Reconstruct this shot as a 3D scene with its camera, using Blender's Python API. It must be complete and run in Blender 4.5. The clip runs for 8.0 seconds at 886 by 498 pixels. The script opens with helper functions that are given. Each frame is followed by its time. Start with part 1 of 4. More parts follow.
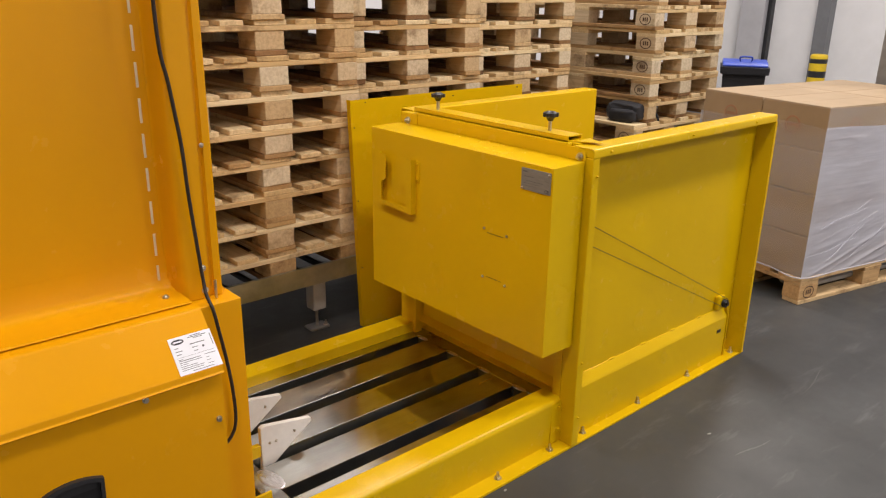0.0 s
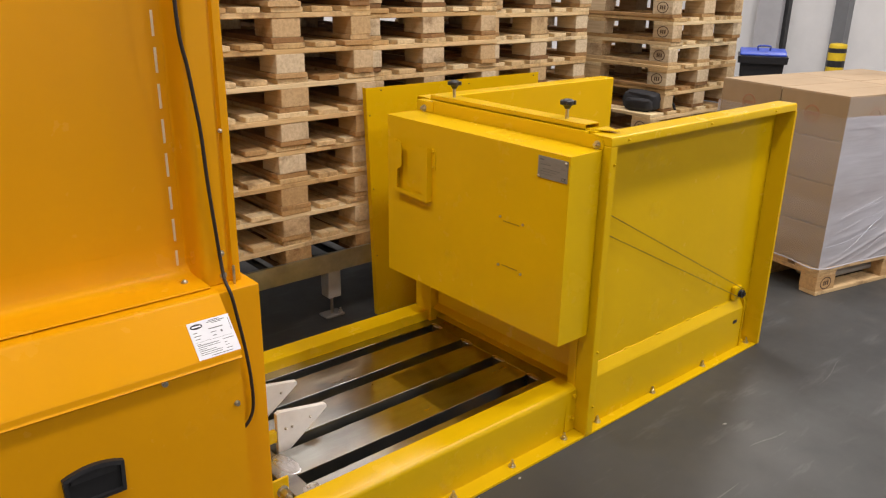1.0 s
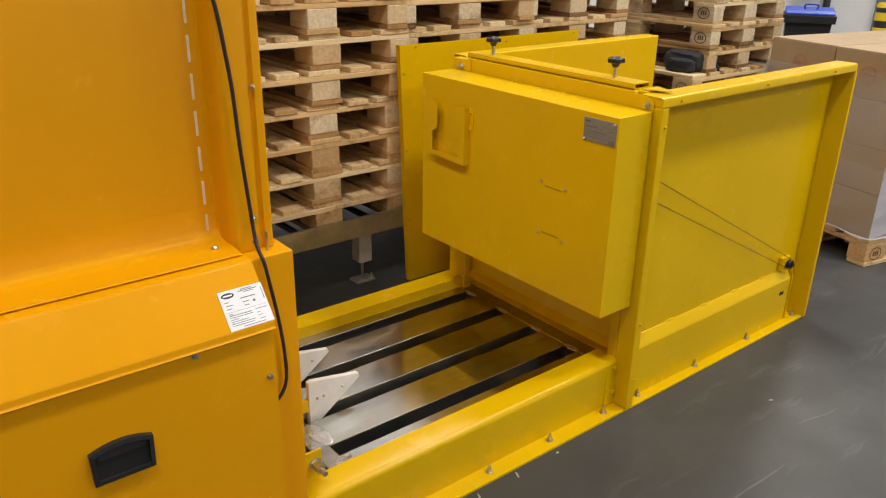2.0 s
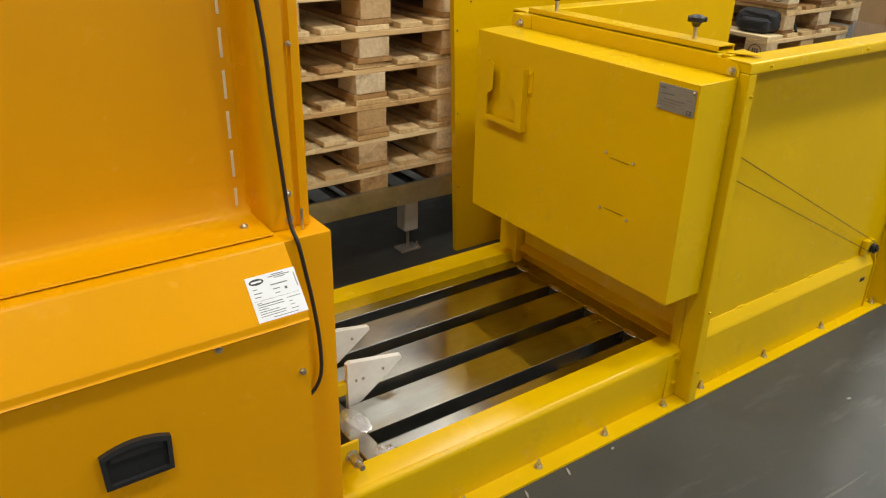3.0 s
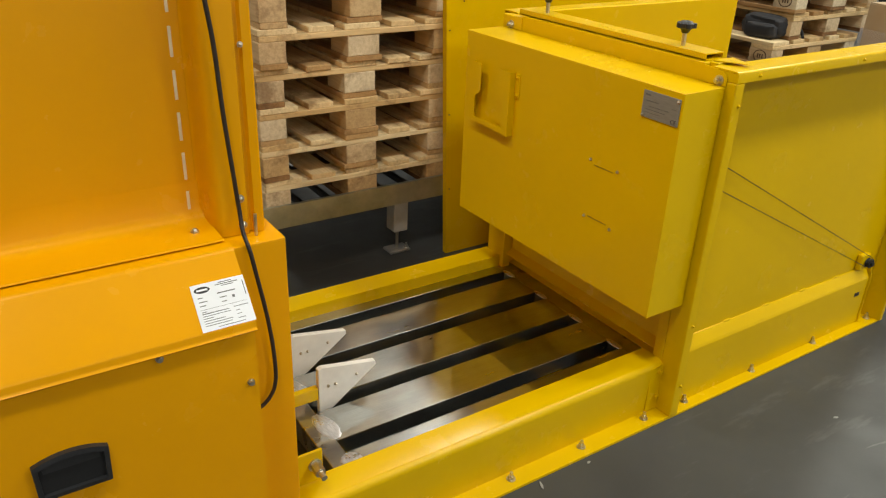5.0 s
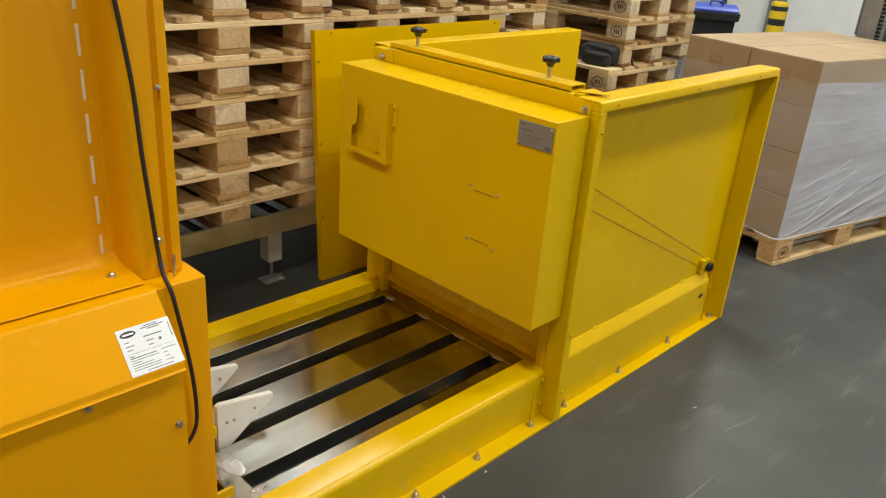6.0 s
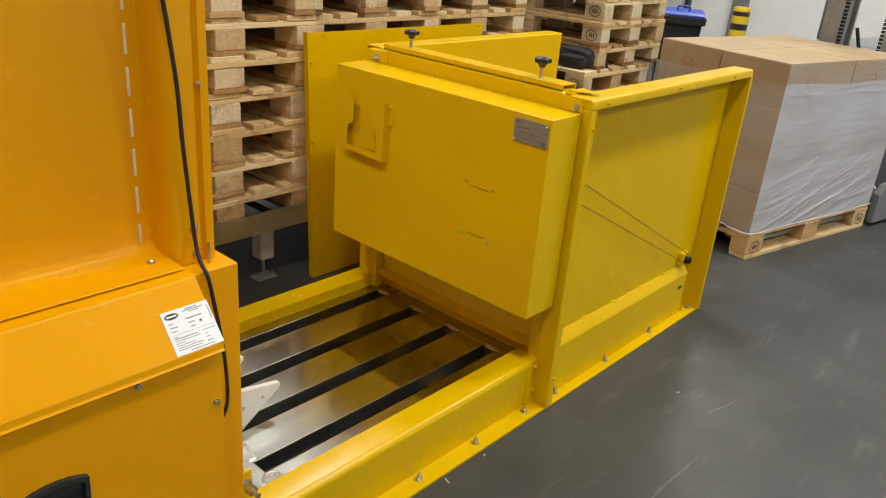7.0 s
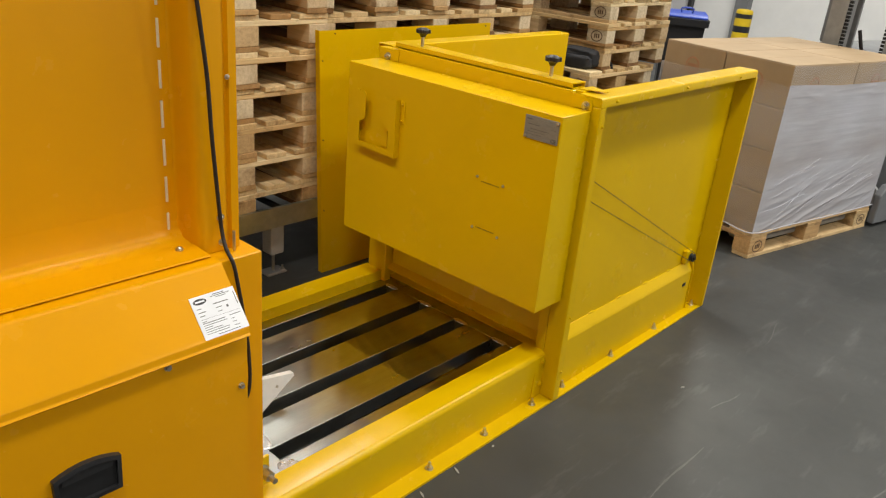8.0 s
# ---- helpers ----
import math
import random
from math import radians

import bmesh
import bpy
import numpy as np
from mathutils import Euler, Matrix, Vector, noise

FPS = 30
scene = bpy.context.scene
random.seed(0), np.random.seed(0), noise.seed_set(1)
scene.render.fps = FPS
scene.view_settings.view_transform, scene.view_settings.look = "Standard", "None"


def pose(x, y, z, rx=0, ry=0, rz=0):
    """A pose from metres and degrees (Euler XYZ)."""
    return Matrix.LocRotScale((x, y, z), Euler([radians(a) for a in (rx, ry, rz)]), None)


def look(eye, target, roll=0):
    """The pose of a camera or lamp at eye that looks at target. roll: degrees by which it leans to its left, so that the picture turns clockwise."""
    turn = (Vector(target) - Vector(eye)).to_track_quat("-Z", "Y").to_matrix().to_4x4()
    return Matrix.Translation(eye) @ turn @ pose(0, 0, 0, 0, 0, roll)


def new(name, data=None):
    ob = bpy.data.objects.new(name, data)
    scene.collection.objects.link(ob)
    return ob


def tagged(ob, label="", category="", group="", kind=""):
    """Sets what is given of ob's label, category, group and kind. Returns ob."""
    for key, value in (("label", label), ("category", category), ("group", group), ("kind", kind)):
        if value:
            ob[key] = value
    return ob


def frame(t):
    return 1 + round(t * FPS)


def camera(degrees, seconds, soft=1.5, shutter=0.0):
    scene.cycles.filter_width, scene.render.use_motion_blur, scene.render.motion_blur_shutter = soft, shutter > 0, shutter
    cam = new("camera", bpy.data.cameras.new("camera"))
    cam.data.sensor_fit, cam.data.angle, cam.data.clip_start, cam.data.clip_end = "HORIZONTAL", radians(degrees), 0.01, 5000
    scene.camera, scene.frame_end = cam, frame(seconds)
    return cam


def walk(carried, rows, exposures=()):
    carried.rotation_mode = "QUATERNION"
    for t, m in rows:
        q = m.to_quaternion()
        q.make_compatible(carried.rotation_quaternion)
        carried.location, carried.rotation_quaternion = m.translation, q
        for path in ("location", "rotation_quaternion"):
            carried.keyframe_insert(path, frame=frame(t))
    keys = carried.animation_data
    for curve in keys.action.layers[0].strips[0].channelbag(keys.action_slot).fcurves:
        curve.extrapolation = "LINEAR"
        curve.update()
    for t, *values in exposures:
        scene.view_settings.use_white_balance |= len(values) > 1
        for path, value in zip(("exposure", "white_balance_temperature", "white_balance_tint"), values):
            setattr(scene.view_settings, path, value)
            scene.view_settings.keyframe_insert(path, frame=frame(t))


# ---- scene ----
cam = camera(59.6, 8.0, soft=1.2)
PATH = [
    (0, (0.108, 0.04, 1.54), (1.363, 1.457, 0.895), 0.9),
    (0.5, (0.106, 0.044, 1.535), (1.353, 1.466, 0.885), 1.0),
    (1, (0.1, 0.046, 1.533), (1.325, 1.478, 0.863), 0.9),
    (1.5, (0.1, 0.057, 1.527), (1.294, 1.497, 0.82), 0.9),
    (1.7, (0.114, 0.087, 1.518), (1.295, 1.528, 0.790), 0.9),
    (2.8, (0.198, 0.298, 1.478), (1.261, 1.768, 0.635), 1.1),
    (3, (0.236, 0.316, 1.474), (1.274, 1.793, 0.614), 1.2),
    (3.5, (0.314, 0.333, 1.468), (1.291, 1.84, 0.587), 1.3),
    (4, (0.334, 0.325, 1.469), (1.277, 1.852, 0.586), 1.4),
    (4.2, (0.332, 0.318, 1.471), (1.264, 1.853, 0.591), 1.3),
    (5.3, (0.346, 0.307, 1.489), (1.451, 1.74, 0.638), 3.3),
    (5.5, (0.32, 0.313, 1.497), (1.506, 1.692, 0.666), 4.0),
    (6, (0.201, 0.339, 1.516), (1.535, 1.598, 0.718), 4.4),
    (6.5, (0.122, 0.346, 1.515), (1.504, 1.56, 0.73), 4.7),
    (7, (0.06, 0.34, 1.516), (1.457, 1.539, 0.734), 4.9),
    (7.5, (0.028, 0.336, 1.513), (1.427, 1.534, 0.733), 5.1),
    (8, (0.0, 0.332, 1.512), (1.398, 1.531, 0.732), 5.3),
]
TONE = [(0, 0.0, 6500, 17), (1.7, 0.0, 6500, 13), (3, 0.0, 6500, 5), (5.5, 0.0, 6500, 3), (8, 0.0, 6500, 7)]
walk(cam, [(t, look(eye, target, roll)) for t, eye, target, roll in PATH], TONE)

# ---------------------------------------------------------------- world and lights
world = bpy.data.worlds.new("hall_air")
world.use_nodes = True
scene.world = world
world.node_tree.nodes["Background"].inputs["Color"].default_value = (0.75, 0.78, 0.85, 1)
world.node_tree.nodes["Background"].inputs["Strength"].default_value = 0.12


def luminaire(x, y, watts, z=5.0, size=0.36, colour=(1.0, 0.96, 0.90)):
    data = bpy.data.lights.new("unseen_bay_lamp", "AREA")
    data.shape, data.size, data.energy, data.color = "DISK", size, watts, colour
    ob = new("unseen_bay_lamp", data)
    ob.matrix_world = pose(x, y, z)
    return tagged(ob, "unseen round lamp added under the hall ceiling", "lamp", "high-bay lamps")


# unseen lamps: some placed from cast shadows, the rest added as fill
for x, y, watts in ((-0.4, 0.15, 98), (2.05, 0.15, 14), (4.1, 0.15, 112), (6.2, 0.15, 96), (-0.6, 3.3, 85), (4.1, 4.3, 105), (8.2, 3.4, 150), (-0.6, -5.4, 88), (5.0, -3.9, 200)):
    luminaire(x, y, watts, size=1.3 if x > 8 else 0.6)


# ---------------------------------------------------------------- materials
def material(name):
    m = bpy.data.materials.new(name)
    m.use_nodes = True
    nt = m.node_tree
    return m, nt, nt.nodes["Principled BSDF"]


def add_node(nt, kind, **values):
    n = nt.nodes.new(kind)
    for key, value in values.items():
        n.inputs[key].default_value = value
    return n


def noise_of(nt, scale, detail=4.0, stretch=None, rough=0.6):
    co = nt.nodes.new("ShaderNodeTexCoord")
    n = add_node(nt, "ShaderNodeTexNoise", Scale=scale, Detail=detail, Roughness=rough)
    mp = nt.nodes.new("ShaderNodeMapping")
    if stretch:
        mp.inputs["Scale"].default_value = stretch
    nt.links.new(co.outputs["Object"], mp.inputs["Vector"])
    nt.links.new(mp.outputs["Vector"], n.inputs["Vector"])
    return n


def ramp_of(nt, source, stops):
    r = nt.nodes.new("ShaderNodeValToRGB")
    el = r.color_ramp.elements
    while len(el) < len(stops):
        el.new(0.5)
    for e, (p, c) in zip(el, stops):
        e.position, e.color = p, (*c, 1)
    nt.links.new(source, r.inputs["Fac"])
    return r


def bump_of(nt, bsdf, source, strength, distance=0.01):
    b = add_node(nt, "ShaderNodeBump", Strength=strength, Distance=distance)
    nt.links.new(source, b.inputs["Height"])
    nt.links.new(b.outputs["Normal"], bsdf.inputs["Normal"])


def paint(name, colour, rough=0.40, spread=0.05, peel=0.05):
    m, nt, b = material(name)
    big = noise_of(nt, 2.2, 5)
    lo = tuple(c * (1 - spread) for c in colour)
    hi = tuple(min(1, c * (1 + spread)) for c in colour)
    r = ramp_of(nt, big.outputs["Fac"], [(0.3, lo), (0.7, hi)])
    nt.links.new(r.outputs["Color"], b.inputs["Base Color"])
    smear = noise_of(nt, 7, 6)
    rr = ramp_of(nt, smear.outputs["Fac"], [(0.3, (rough - 0.03,) * 3), (0.75, (rough + 0.06,) * 3)])
    nt.links.new(rr.outputs["Color"], b.inputs["Roughness"])
    fine = noise_of(nt, 420, 2)
    bump_of(nt, b, fine.outputs["Fac"], peel, 0.002)
    b.inputs["Specular IOR Level"].default_value = 0.25
    return m


def wood(name, stops, seed):
    m, nt, b = material(name)
    info = nt.nodes.new("ShaderNodeObjectInfo")
    co = nt.nodes.new("ShaderNodeTexCoord")
    shift = add_node(nt, "ShaderNodeVectorMath")
    shift.operation = "ADD"
    sc = nt.nodes.new("ShaderNodeVectorMath")
    sc.operation = "SCALE"
    sc.inputs[0].default_value = (13.0 + seed, 7.0, 5.0)
    nt.links.new(info.outputs["Random"], sc.inputs["Scale"])
    nt.links.new(co.outputs["Object"], shift.inputs[0])
    nt.links.new(sc.outputs[0], shift.inputs[1])
    mp = nt.nodes.new("ShaderNodeMapping")
    mp.inputs["Scale"].default_value = (0.9, 14, 14)
    nt.links.new(shift.outputs[0], mp.inputs["Vector"])
    grain = add_node(nt, "ShaderNodeTexNoise", Scale=5.0, Detail=7.0, Roughness=0.65, Distortion=0.2)
    nt.links.new(mp.outputs["Vector"], grain.inputs["Vector"])
    tone = ramp_of(nt, info.outputs["Random"], stops)
    dark = ramp_of(nt, grain.outputs["Fac"], [(0.3, (0.76, 0.71, 0.64)), (0.62, (1.04, 1.03, 1.0))])
    mix = nt.nodes.new("ShaderNodeMixRGB")
    mix.blend_type = "MULTIPLY"
    mix.inputs["Fac"].default_value = 1
    nt.links.new(tone.outputs["Color"], mix.inputs[1])
    nt.links.new(dark.outputs["Color"], mix.inputs[2])
    stain = add_node(nt, "ShaderNodeTexNoise", Scale=6.0, Detail=5.0, Roughness=0.7)
    nt.links.new(shift.outputs[0], stain.inputs["Vector"])
    st = ramp_of(nt, stain.outputs["Fac"], [(0.33, (0.42, 0.34, 0.27)), (0.47, (1, 1, 1))])
    mix2 = nt.nodes.new("ShaderNodeMixRGB")
    mix2.blend_type = "MULTIPLY"
    mix2.inputs["Fac"].default_value = 0.8
    nt.links.new(mix.outputs["Color"], mix2.inputs[1])
    nt.links.new(st.outputs["Color"], mix2.inputs[2])
    nt.links.new(mix2.outputs["Color"], b.inputs["Base Color"])
    b.inputs["Roughness"].default_value = 0.75
    bump_of(nt, b, grain.outputs["Fac"], 0.35, 0.004)
    return m


def plain(name, colour, rough=0.5, metal=0.0, grain=60, amount=0.12, bump=0.1, stretch=None):
    m, nt, b = material(name)
    n = noise_of(nt, grain, 5, stretch)
    lo = tuple(c * (1 - amount) for c in colour)
    hi = tuple(min(1, c * (1 + amount)) for c in colour)
    r = ramp_of(nt, n.outputs["Fac"], [(0.3, lo), (0.7, hi)])
    nt.links.new(r.outputs["Color"], b.inputs["Base Color"])
    b.inputs["Metallic"].default_value = metal
    w = noise_of(nt, grain * 0.15, 5)
    rr = ramp_of(nt, w.outputs["Fac"], [(0.3, (max(0.02, rough - 0.07),) * 3), (0.7, (rough + 0.07,) * 3)])
    nt.links.new(rr.outputs["Color"], b.inputs["Roughness"])
    bump_of(nt, b, n.outputs["Fac"], bump, 0.002)
    return m


YELLOW = paint("yellow_powder_coat", (0.69, 0.438, 0.001), 0.24, 0.04, 0.02)
ORANGE = paint("orange_powder_coat", (0.76, 0.340, 0.001), 0.24, 0.04, 0.02)


def brushed_steel():
    """Brushed sheet: a tight mirror lobe and a broad one."""
    m, nt, b = material("brushed_stainless")
    out = nt.nodes["Material Output"]
    wide = nt.nodes.new("ShaderNodeBsdfPrincipled")
    mix = nt.nodes.new("ShaderNodeMixShader")
    brush = noise_of(nt, 34, 6, (0.35, 16, 16))
    tone = ramp_of(nt, brush.outputs["Fac"], [(0.3, (0.44, 0.445, 0.425)), (0.7, (0.54, 0.545, 0.52))])
    for node, rough in ((b, 0.045), (wide, 0.30)):
        node.inputs["Metallic"].default_value = 1.0
        node.inputs["Roughness"].default_value = rough
        nt.links.new(tone.outputs["Color"], node.inputs["Base Color"])
    across = nt.nodes.new("ShaderNodeCombineXYZ")
    across.inputs[0].default_value = 1.0
    across.inputs[1].default_value = 0.12
    across.inputs[2].default_value = 0.2
    wide.inputs["Anisotropic Rotation"].default_value = 0.25
    wide.inputs["Anisotropic"].default_value = 0.85
    nt.links.new(across.outputs[0], wide.inputs["Tangent"])
    smear = noise_of(nt, 4, 6, (1, 2, 1))
    f = ramp_of(nt, smear.outputs["Fac"], [(0.3, (0.22,) * 3), (0.7, (0.36,) * 3)])
    nt.links.new(f.outputs["Color"], mix.inputs["Fac"])
    nt.links.new(b.outputs[0], mix.inputs[1])
    nt.links.new(wide.outputs[0], mix.inputs[2])
    nt.links.new(mix.outputs[0], out.inputs["Surface"])
    return m


STEEL = brushed_steel()
WELD = plain("ground_weld", (0.70, 0.70, 0.72), 0.30, 1.0, 90, 0.25, 0.5, (3, 0.5, 1))
ZINC = plain("zinc_plated_steel", (0.62, 0.58, 0.5), 0.33, 1.0, 90, 0.15, 0.1)
GALV = plain("galvanised_sheet", (0.42, 0.42, 0.35), 0.33, 0.8, 14, 0.2, 0.1)
BLACK = plain("black_plastic", (0.018, 0.018, 0.02), 0.42, 0, 90, 0.2, 0.1)
FABRIC = plain("black_bag_fabric", (0.016, 0.016, 0.019), 0.75, 0, 140, 0.3, 0.35)
RUBBER = plain("dark_cable_sheath", (0.020, 0.012, 0.010), 0.62, 0, 90, 0.2, 0.05)
WHITE_PE = plain("white_polyethylene", (0.78, 0.77, 0.73), 0.42, 0, 25, 0.06, 0.1)
# cream stands for the light showing through the tower slots
SLOT_LIGHT = plain("cream_slot_light", (0.80, 0.66, 0.42), 0.5, 0, 40, 0.08, 0.05)
STICKER = plain("white_sticker", (0.82, 0.83, 0.86), 0.4, 0, 30, 0.03, 0.02)
INK = plain("black_ink", (0.03, 0.03, 0.035), 0.5, 0, 60, 0.1, 0.0)
GREY_INK = plain("grey_ink", (0.12, 0.12, 0.12), 0.5, 0, 60, 0.1, 0.0)
PLATE = plain("etched_nameplate", (0.25, 0.25, 0.225), 0.45, 0.25, 40, 0.12, 0.05, (1, 1, 10))
TRUCK = plain("truck_grey_paint", (0.17, 0.175, 0.185), 0.4, 0.0, 9, 0.08, 0.05)
MAST = plain("mast_steel", (0.33, 0.325, 0.315), 0.42, 0.5, 12, 0.15, 0.1)
LEG_PAINT = plain("light_leg_paint", (0.46, 0.46, 0.45), 0.5, 0.1, 20, 0.1, 0.05)
CHAIN = plain("oily_chain", (0.03, 0.03, 0.03), 0.5, 0.6, 150, 0.3, 0.4)
CARRIAGE = plain("cast_carriage_paint", (0.36, 0.355, 0.35), 0.45, 0.3, 14, 0.15, 0.1)
BLUE = plain("blue_lid_plastic", (0.03, 0.07, 0.42), 0.45, 0, 40, 0.1, 0.1)
SIGNAL = plain("yellow_guard_plastic", (0.72, 0.5, 0.01), 0.5, 0, 30, 0.08, 0.1)
SCUFF = plain("scuffed_floor_film", (0.105, 0.105, 0.10), 0.55, 0, 220, 0.3, 0.3)
FLECK = plain("pale_grey_fleck", (0.36, 0.36, 0.34), 0.6, 0, 120, 0.2, 0.2)
FADED = plain("faded_print", (0.37, 0.19, 0.10), 0.7, 0, 60, 0.12, 0.05)
CORD = plain("dark_cord", (0.05, 0.035, 0.01), 0.7, 0, 200, 0.2, 0.1)
WALL_WHITE = plain("white_wall_paint", (0.80, 0.80, 0.80), 0.7, 0, 3, 0.04, 0.05)
WALL_GREY = plain("grey_frame_paint", (0.48, 0.48, 0.5), 0.55, 0, 6, 0.06, 0.05)
PALE = wood("pallet_pine", [(0.0, (0.42, 0.24, 0.09)), (0.12, (0.62, 0.43, 0.20)), (0.5, (0.74, 0.56, 0.31)), (1.0, (0.80, 0.66, 0.41))], 0)
BLOCK = wood("pallet_block_wood", [(0.0, (0.52, 0.35, 0.16)), (0.25, (0.60, 0.45, 0.265)), (0.6, (0.64, 0.51, 0.335)), (1.0, (0.69, 0.59, 0.42))], 3)
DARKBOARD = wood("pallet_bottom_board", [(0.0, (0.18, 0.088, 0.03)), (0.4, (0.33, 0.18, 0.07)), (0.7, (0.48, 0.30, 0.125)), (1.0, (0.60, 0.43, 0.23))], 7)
FRESH = wood("fresh_pallet_pine", [(0.0, (0.58, 0.36, 0.16)), (0.6, (0.66, 0.46, 0.24)), (1.0, (0.72, 0.55, 0.31))], 11)


def cardboard():
    m, nt, b = material("cardboard")
    big = noise_of(nt, 3.0, 5)
    flute = noise_of(nt, 90, 3, (0.15, 0.15, 1.0))
    r = ramp_of(nt, big.outputs["Fac"], [(0.3, (0.315, 0.222, 0.125)), (0.7, (0.39, 0.28, 0.165))])
    nt.links.new(r.outputs["Color"], b.inputs["Base Color"])
    b.inputs["Roughness"].default_value = 0.72
    bump_of(nt, b, flute.outputs["Fac"], 0.12, 0.002)
    return m


CARD = cardboard()


def film(name, milk):
    """Stretch film: clear and creased, with a white reflected sheen mixed into its colour."""
    m, nt, b = material(name)
    out = nt.nodes["Material Output"]
    clear = nt.nodes.new("ShaderNodeBsdfTransparent")
    mix = nt.nodes.new("ShaderNodeMixShader")
    n = noise_of(nt, 1.6, 4, (0.6, 1, 2.5), 0.5)
    lo, hi = max(0.0, milk - 0.2), min(1.0, milk + 0.2)
    r = ramp_of(nt, n.outputs["Fac"], [(0.3, (lo,) * 3), (0.72, (hi,) * 3)])
    nt.links.new(r.outputs["Color"], mix.inputs["Fac"])
    b.inputs["Base Color"].default_value = (0.68, 0.69, 0.77, 1)
    b.inputs["Roughness"].default_value = 0.13
    b.inputs["Specular IOR Level"].default_value = 0.8
    b.inputs["Coat Weight"].default_value = 1.0
    b.inputs["Coat Roughness"].default_value = 0.07
    crease = noise_of(nt, 2.4, 4, (0.35, 1, 9.0), 0.5)
    bump_of(nt, b, crease.outputs["Fac"], 0.2, 0.02)
    nt.links.new(clear.outputs[0], mix.inputs[1])
    nt.links.new(b.outputs[0], mix.inputs[2])
    nt.links.new(mix.outputs[0], out.inputs["Surface"])
    return m


# whiter mix paints in the light reflected off the long film sides
FILM_SHEEN = film("stretch_film_sheen", 0.68)
FILM_THIN = film("stretch_film_single", 0.19)


def hall_floor():
    m, nt, b = material("sealed_concrete")
    big = noise_of(nt, 0.9, 6)
    r = ramp_of(nt, big.outputs["Fac"], [(0.3, (0.047, 0.049, 0.048)), (0.7, (0.066, 0.067, 0.065))])
    scuff = noise_of(nt, 3.5, 9, (0.6, 3.0, 1), 0.72)
    s = ramp_of(nt, scuff.outputs["Fac"], [(0.56, (0, 0, 0)), (0.74, (0.75, 0.75, 0.75))])
    mix = nt.nodes.new("ShaderNodeMixRGB")
    mix.inputs[2].default_value = (0.13, 0.13, 0.13, 1)
    nt.links.new(s.outputs["Color"], mix.inputs["Fac"])
    nt.links.new(r.outputs["Color"], mix.inputs[1])
    nt.links.new(mix.outputs["Color"], b.inputs["Base Color"])
    w = noise_of(nt, 5, 6)
    rr = ramp_of(nt, w.outputs["Fac"], [(0.3, (0.36,) * 3), (0.7, (0.56,) * 3)])
    nt.links.new(rr.outputs["Color"], b.inputs["Roughness"])
    b.inputs["Specular IOR Level"].default_value = 0.38
    fine = noise_of(nt, 160, 3)
    bump_of(nt, b, fine.outputs["Fac"], 0.08, 0.003)
    return m


FLOOR = hall_floor()


# ---------------------------------------------------------------- mesh helpers
def flat_faces_keep(me):
    """Smooth the bends alone: normals weighted by face area, so that broad faces stay flat."""
    around = [[] for _ in me.vertices]
    for f in me.polygons:
        for v in f.vertices:
            around[v].append((f.normal.copy(), f.area))
    corner = []
    for f in me.polygons:
        for v in f.vertices:
            total = Vector((0, 0, 0))
            for nrm, area in around[v]:
                if nrm.dot(f.normal) > 0.78:
                    total += nrm * area
            corner.append(total.normalized() if total.length > 1e-12 else f.normal.copy())
    me.normals_split_custom_set(corner)


def mesh_of(name, bm, mat, smooth=False):
    bmesh.ops.recalc_face_normals(bm, faces=bm.faces)
    me = bpy.data.meshes.new(name)
    bm.to_mesh(me)
    bm.free()
    me.materials.append(mat)
    if smooth:
        me.polygons.foreach_set("use_smooth", [True] * len(me.polygons))
        me.set_sharp_from_angle(angle=radians(38))
        if len(me.polygons) < 3000:
            flat_faces_keep(me)
    return me


def part(name, bm, mat, parent, label="", m=None, smooth=False):
    """Links a bmesh as one mesh object under a thing or a part."""
    me = bm if isinstance(bm, bpy.types.Mesh) else mesh_of(name, bm, mat, smooth)
    ob = new(name, me)
    ob.parent = parent
    if m is not None:
        ob.matrix_basis = m
    if label:
        ob["label"] = label
    return ob


def thing(name, m, label, category, group="", kind=""):
    ob = new(name)
    ob.matrix_basis = m
    ob.empty_display_size = 0.1
    return tagged(ob, label, category, group, kind)


def block_bm(x0, x1, y0, y1, z0, z1, bevel=0.0, segments=1, bm=None):
    own = bmesh.new()
    bmesh.ops.create_cube(own, size=1, matrix=Matrix.Translation(((x0 + x1) / 2, (y0 + y1) / 2, (z0 + z1) / 2)) @ Matrix.Diagonal((x1 - x0, y1 - y0, z1 - z0, 1)))
    if bevel:
        bmesh.ops.bevel(own, geom=own.edges[:], offset=bevel, segments=segments, affect="EDGES", profile=0.5)
    if bm is None:
        return own
    return merge(bm, own)


def merge(bm, other, m=None):
    if m is not None:
        other.transform(m)
    tmp = bpy.data.meshes.new("tmp")
    other.to_mesh(tmp)
    other.free()
    bm.from_mesh(tmp)
    bpy.data.meshes.remove(tmp)
    return bm


def prism_bm(points, a, b, axis="x", bevel=0.0):
    """A closed outline extruded from a to b. axis x: (y, z) points; y: (x, z) points; z: (x, y) points."""
    bm = bmesh.new()

    def at(u, v, w):
        return {"x": (w, u, v), "y": (u, w, v), "z": (u, v, w)}[axis]

    first = [bm.verts.new(at(u, v, a)) for u, v in points]
    last = [bm.verts.new(at(u, v, b)) for u, v in points]
    n = len(points)
    bm.faces.new(first)
    bm.faces.new(last[::-1])
    for i in range(n):
        bm.faces.new((first[i], last[i], last[(i + 1) % n], first[(i + 1) % n]))
    if bevel:
        bmesh.ops.bevel(bm, geom=bm.edges[:], offset=bevel, segments=2, affect="EDGES", profile=0.5)
    return bm


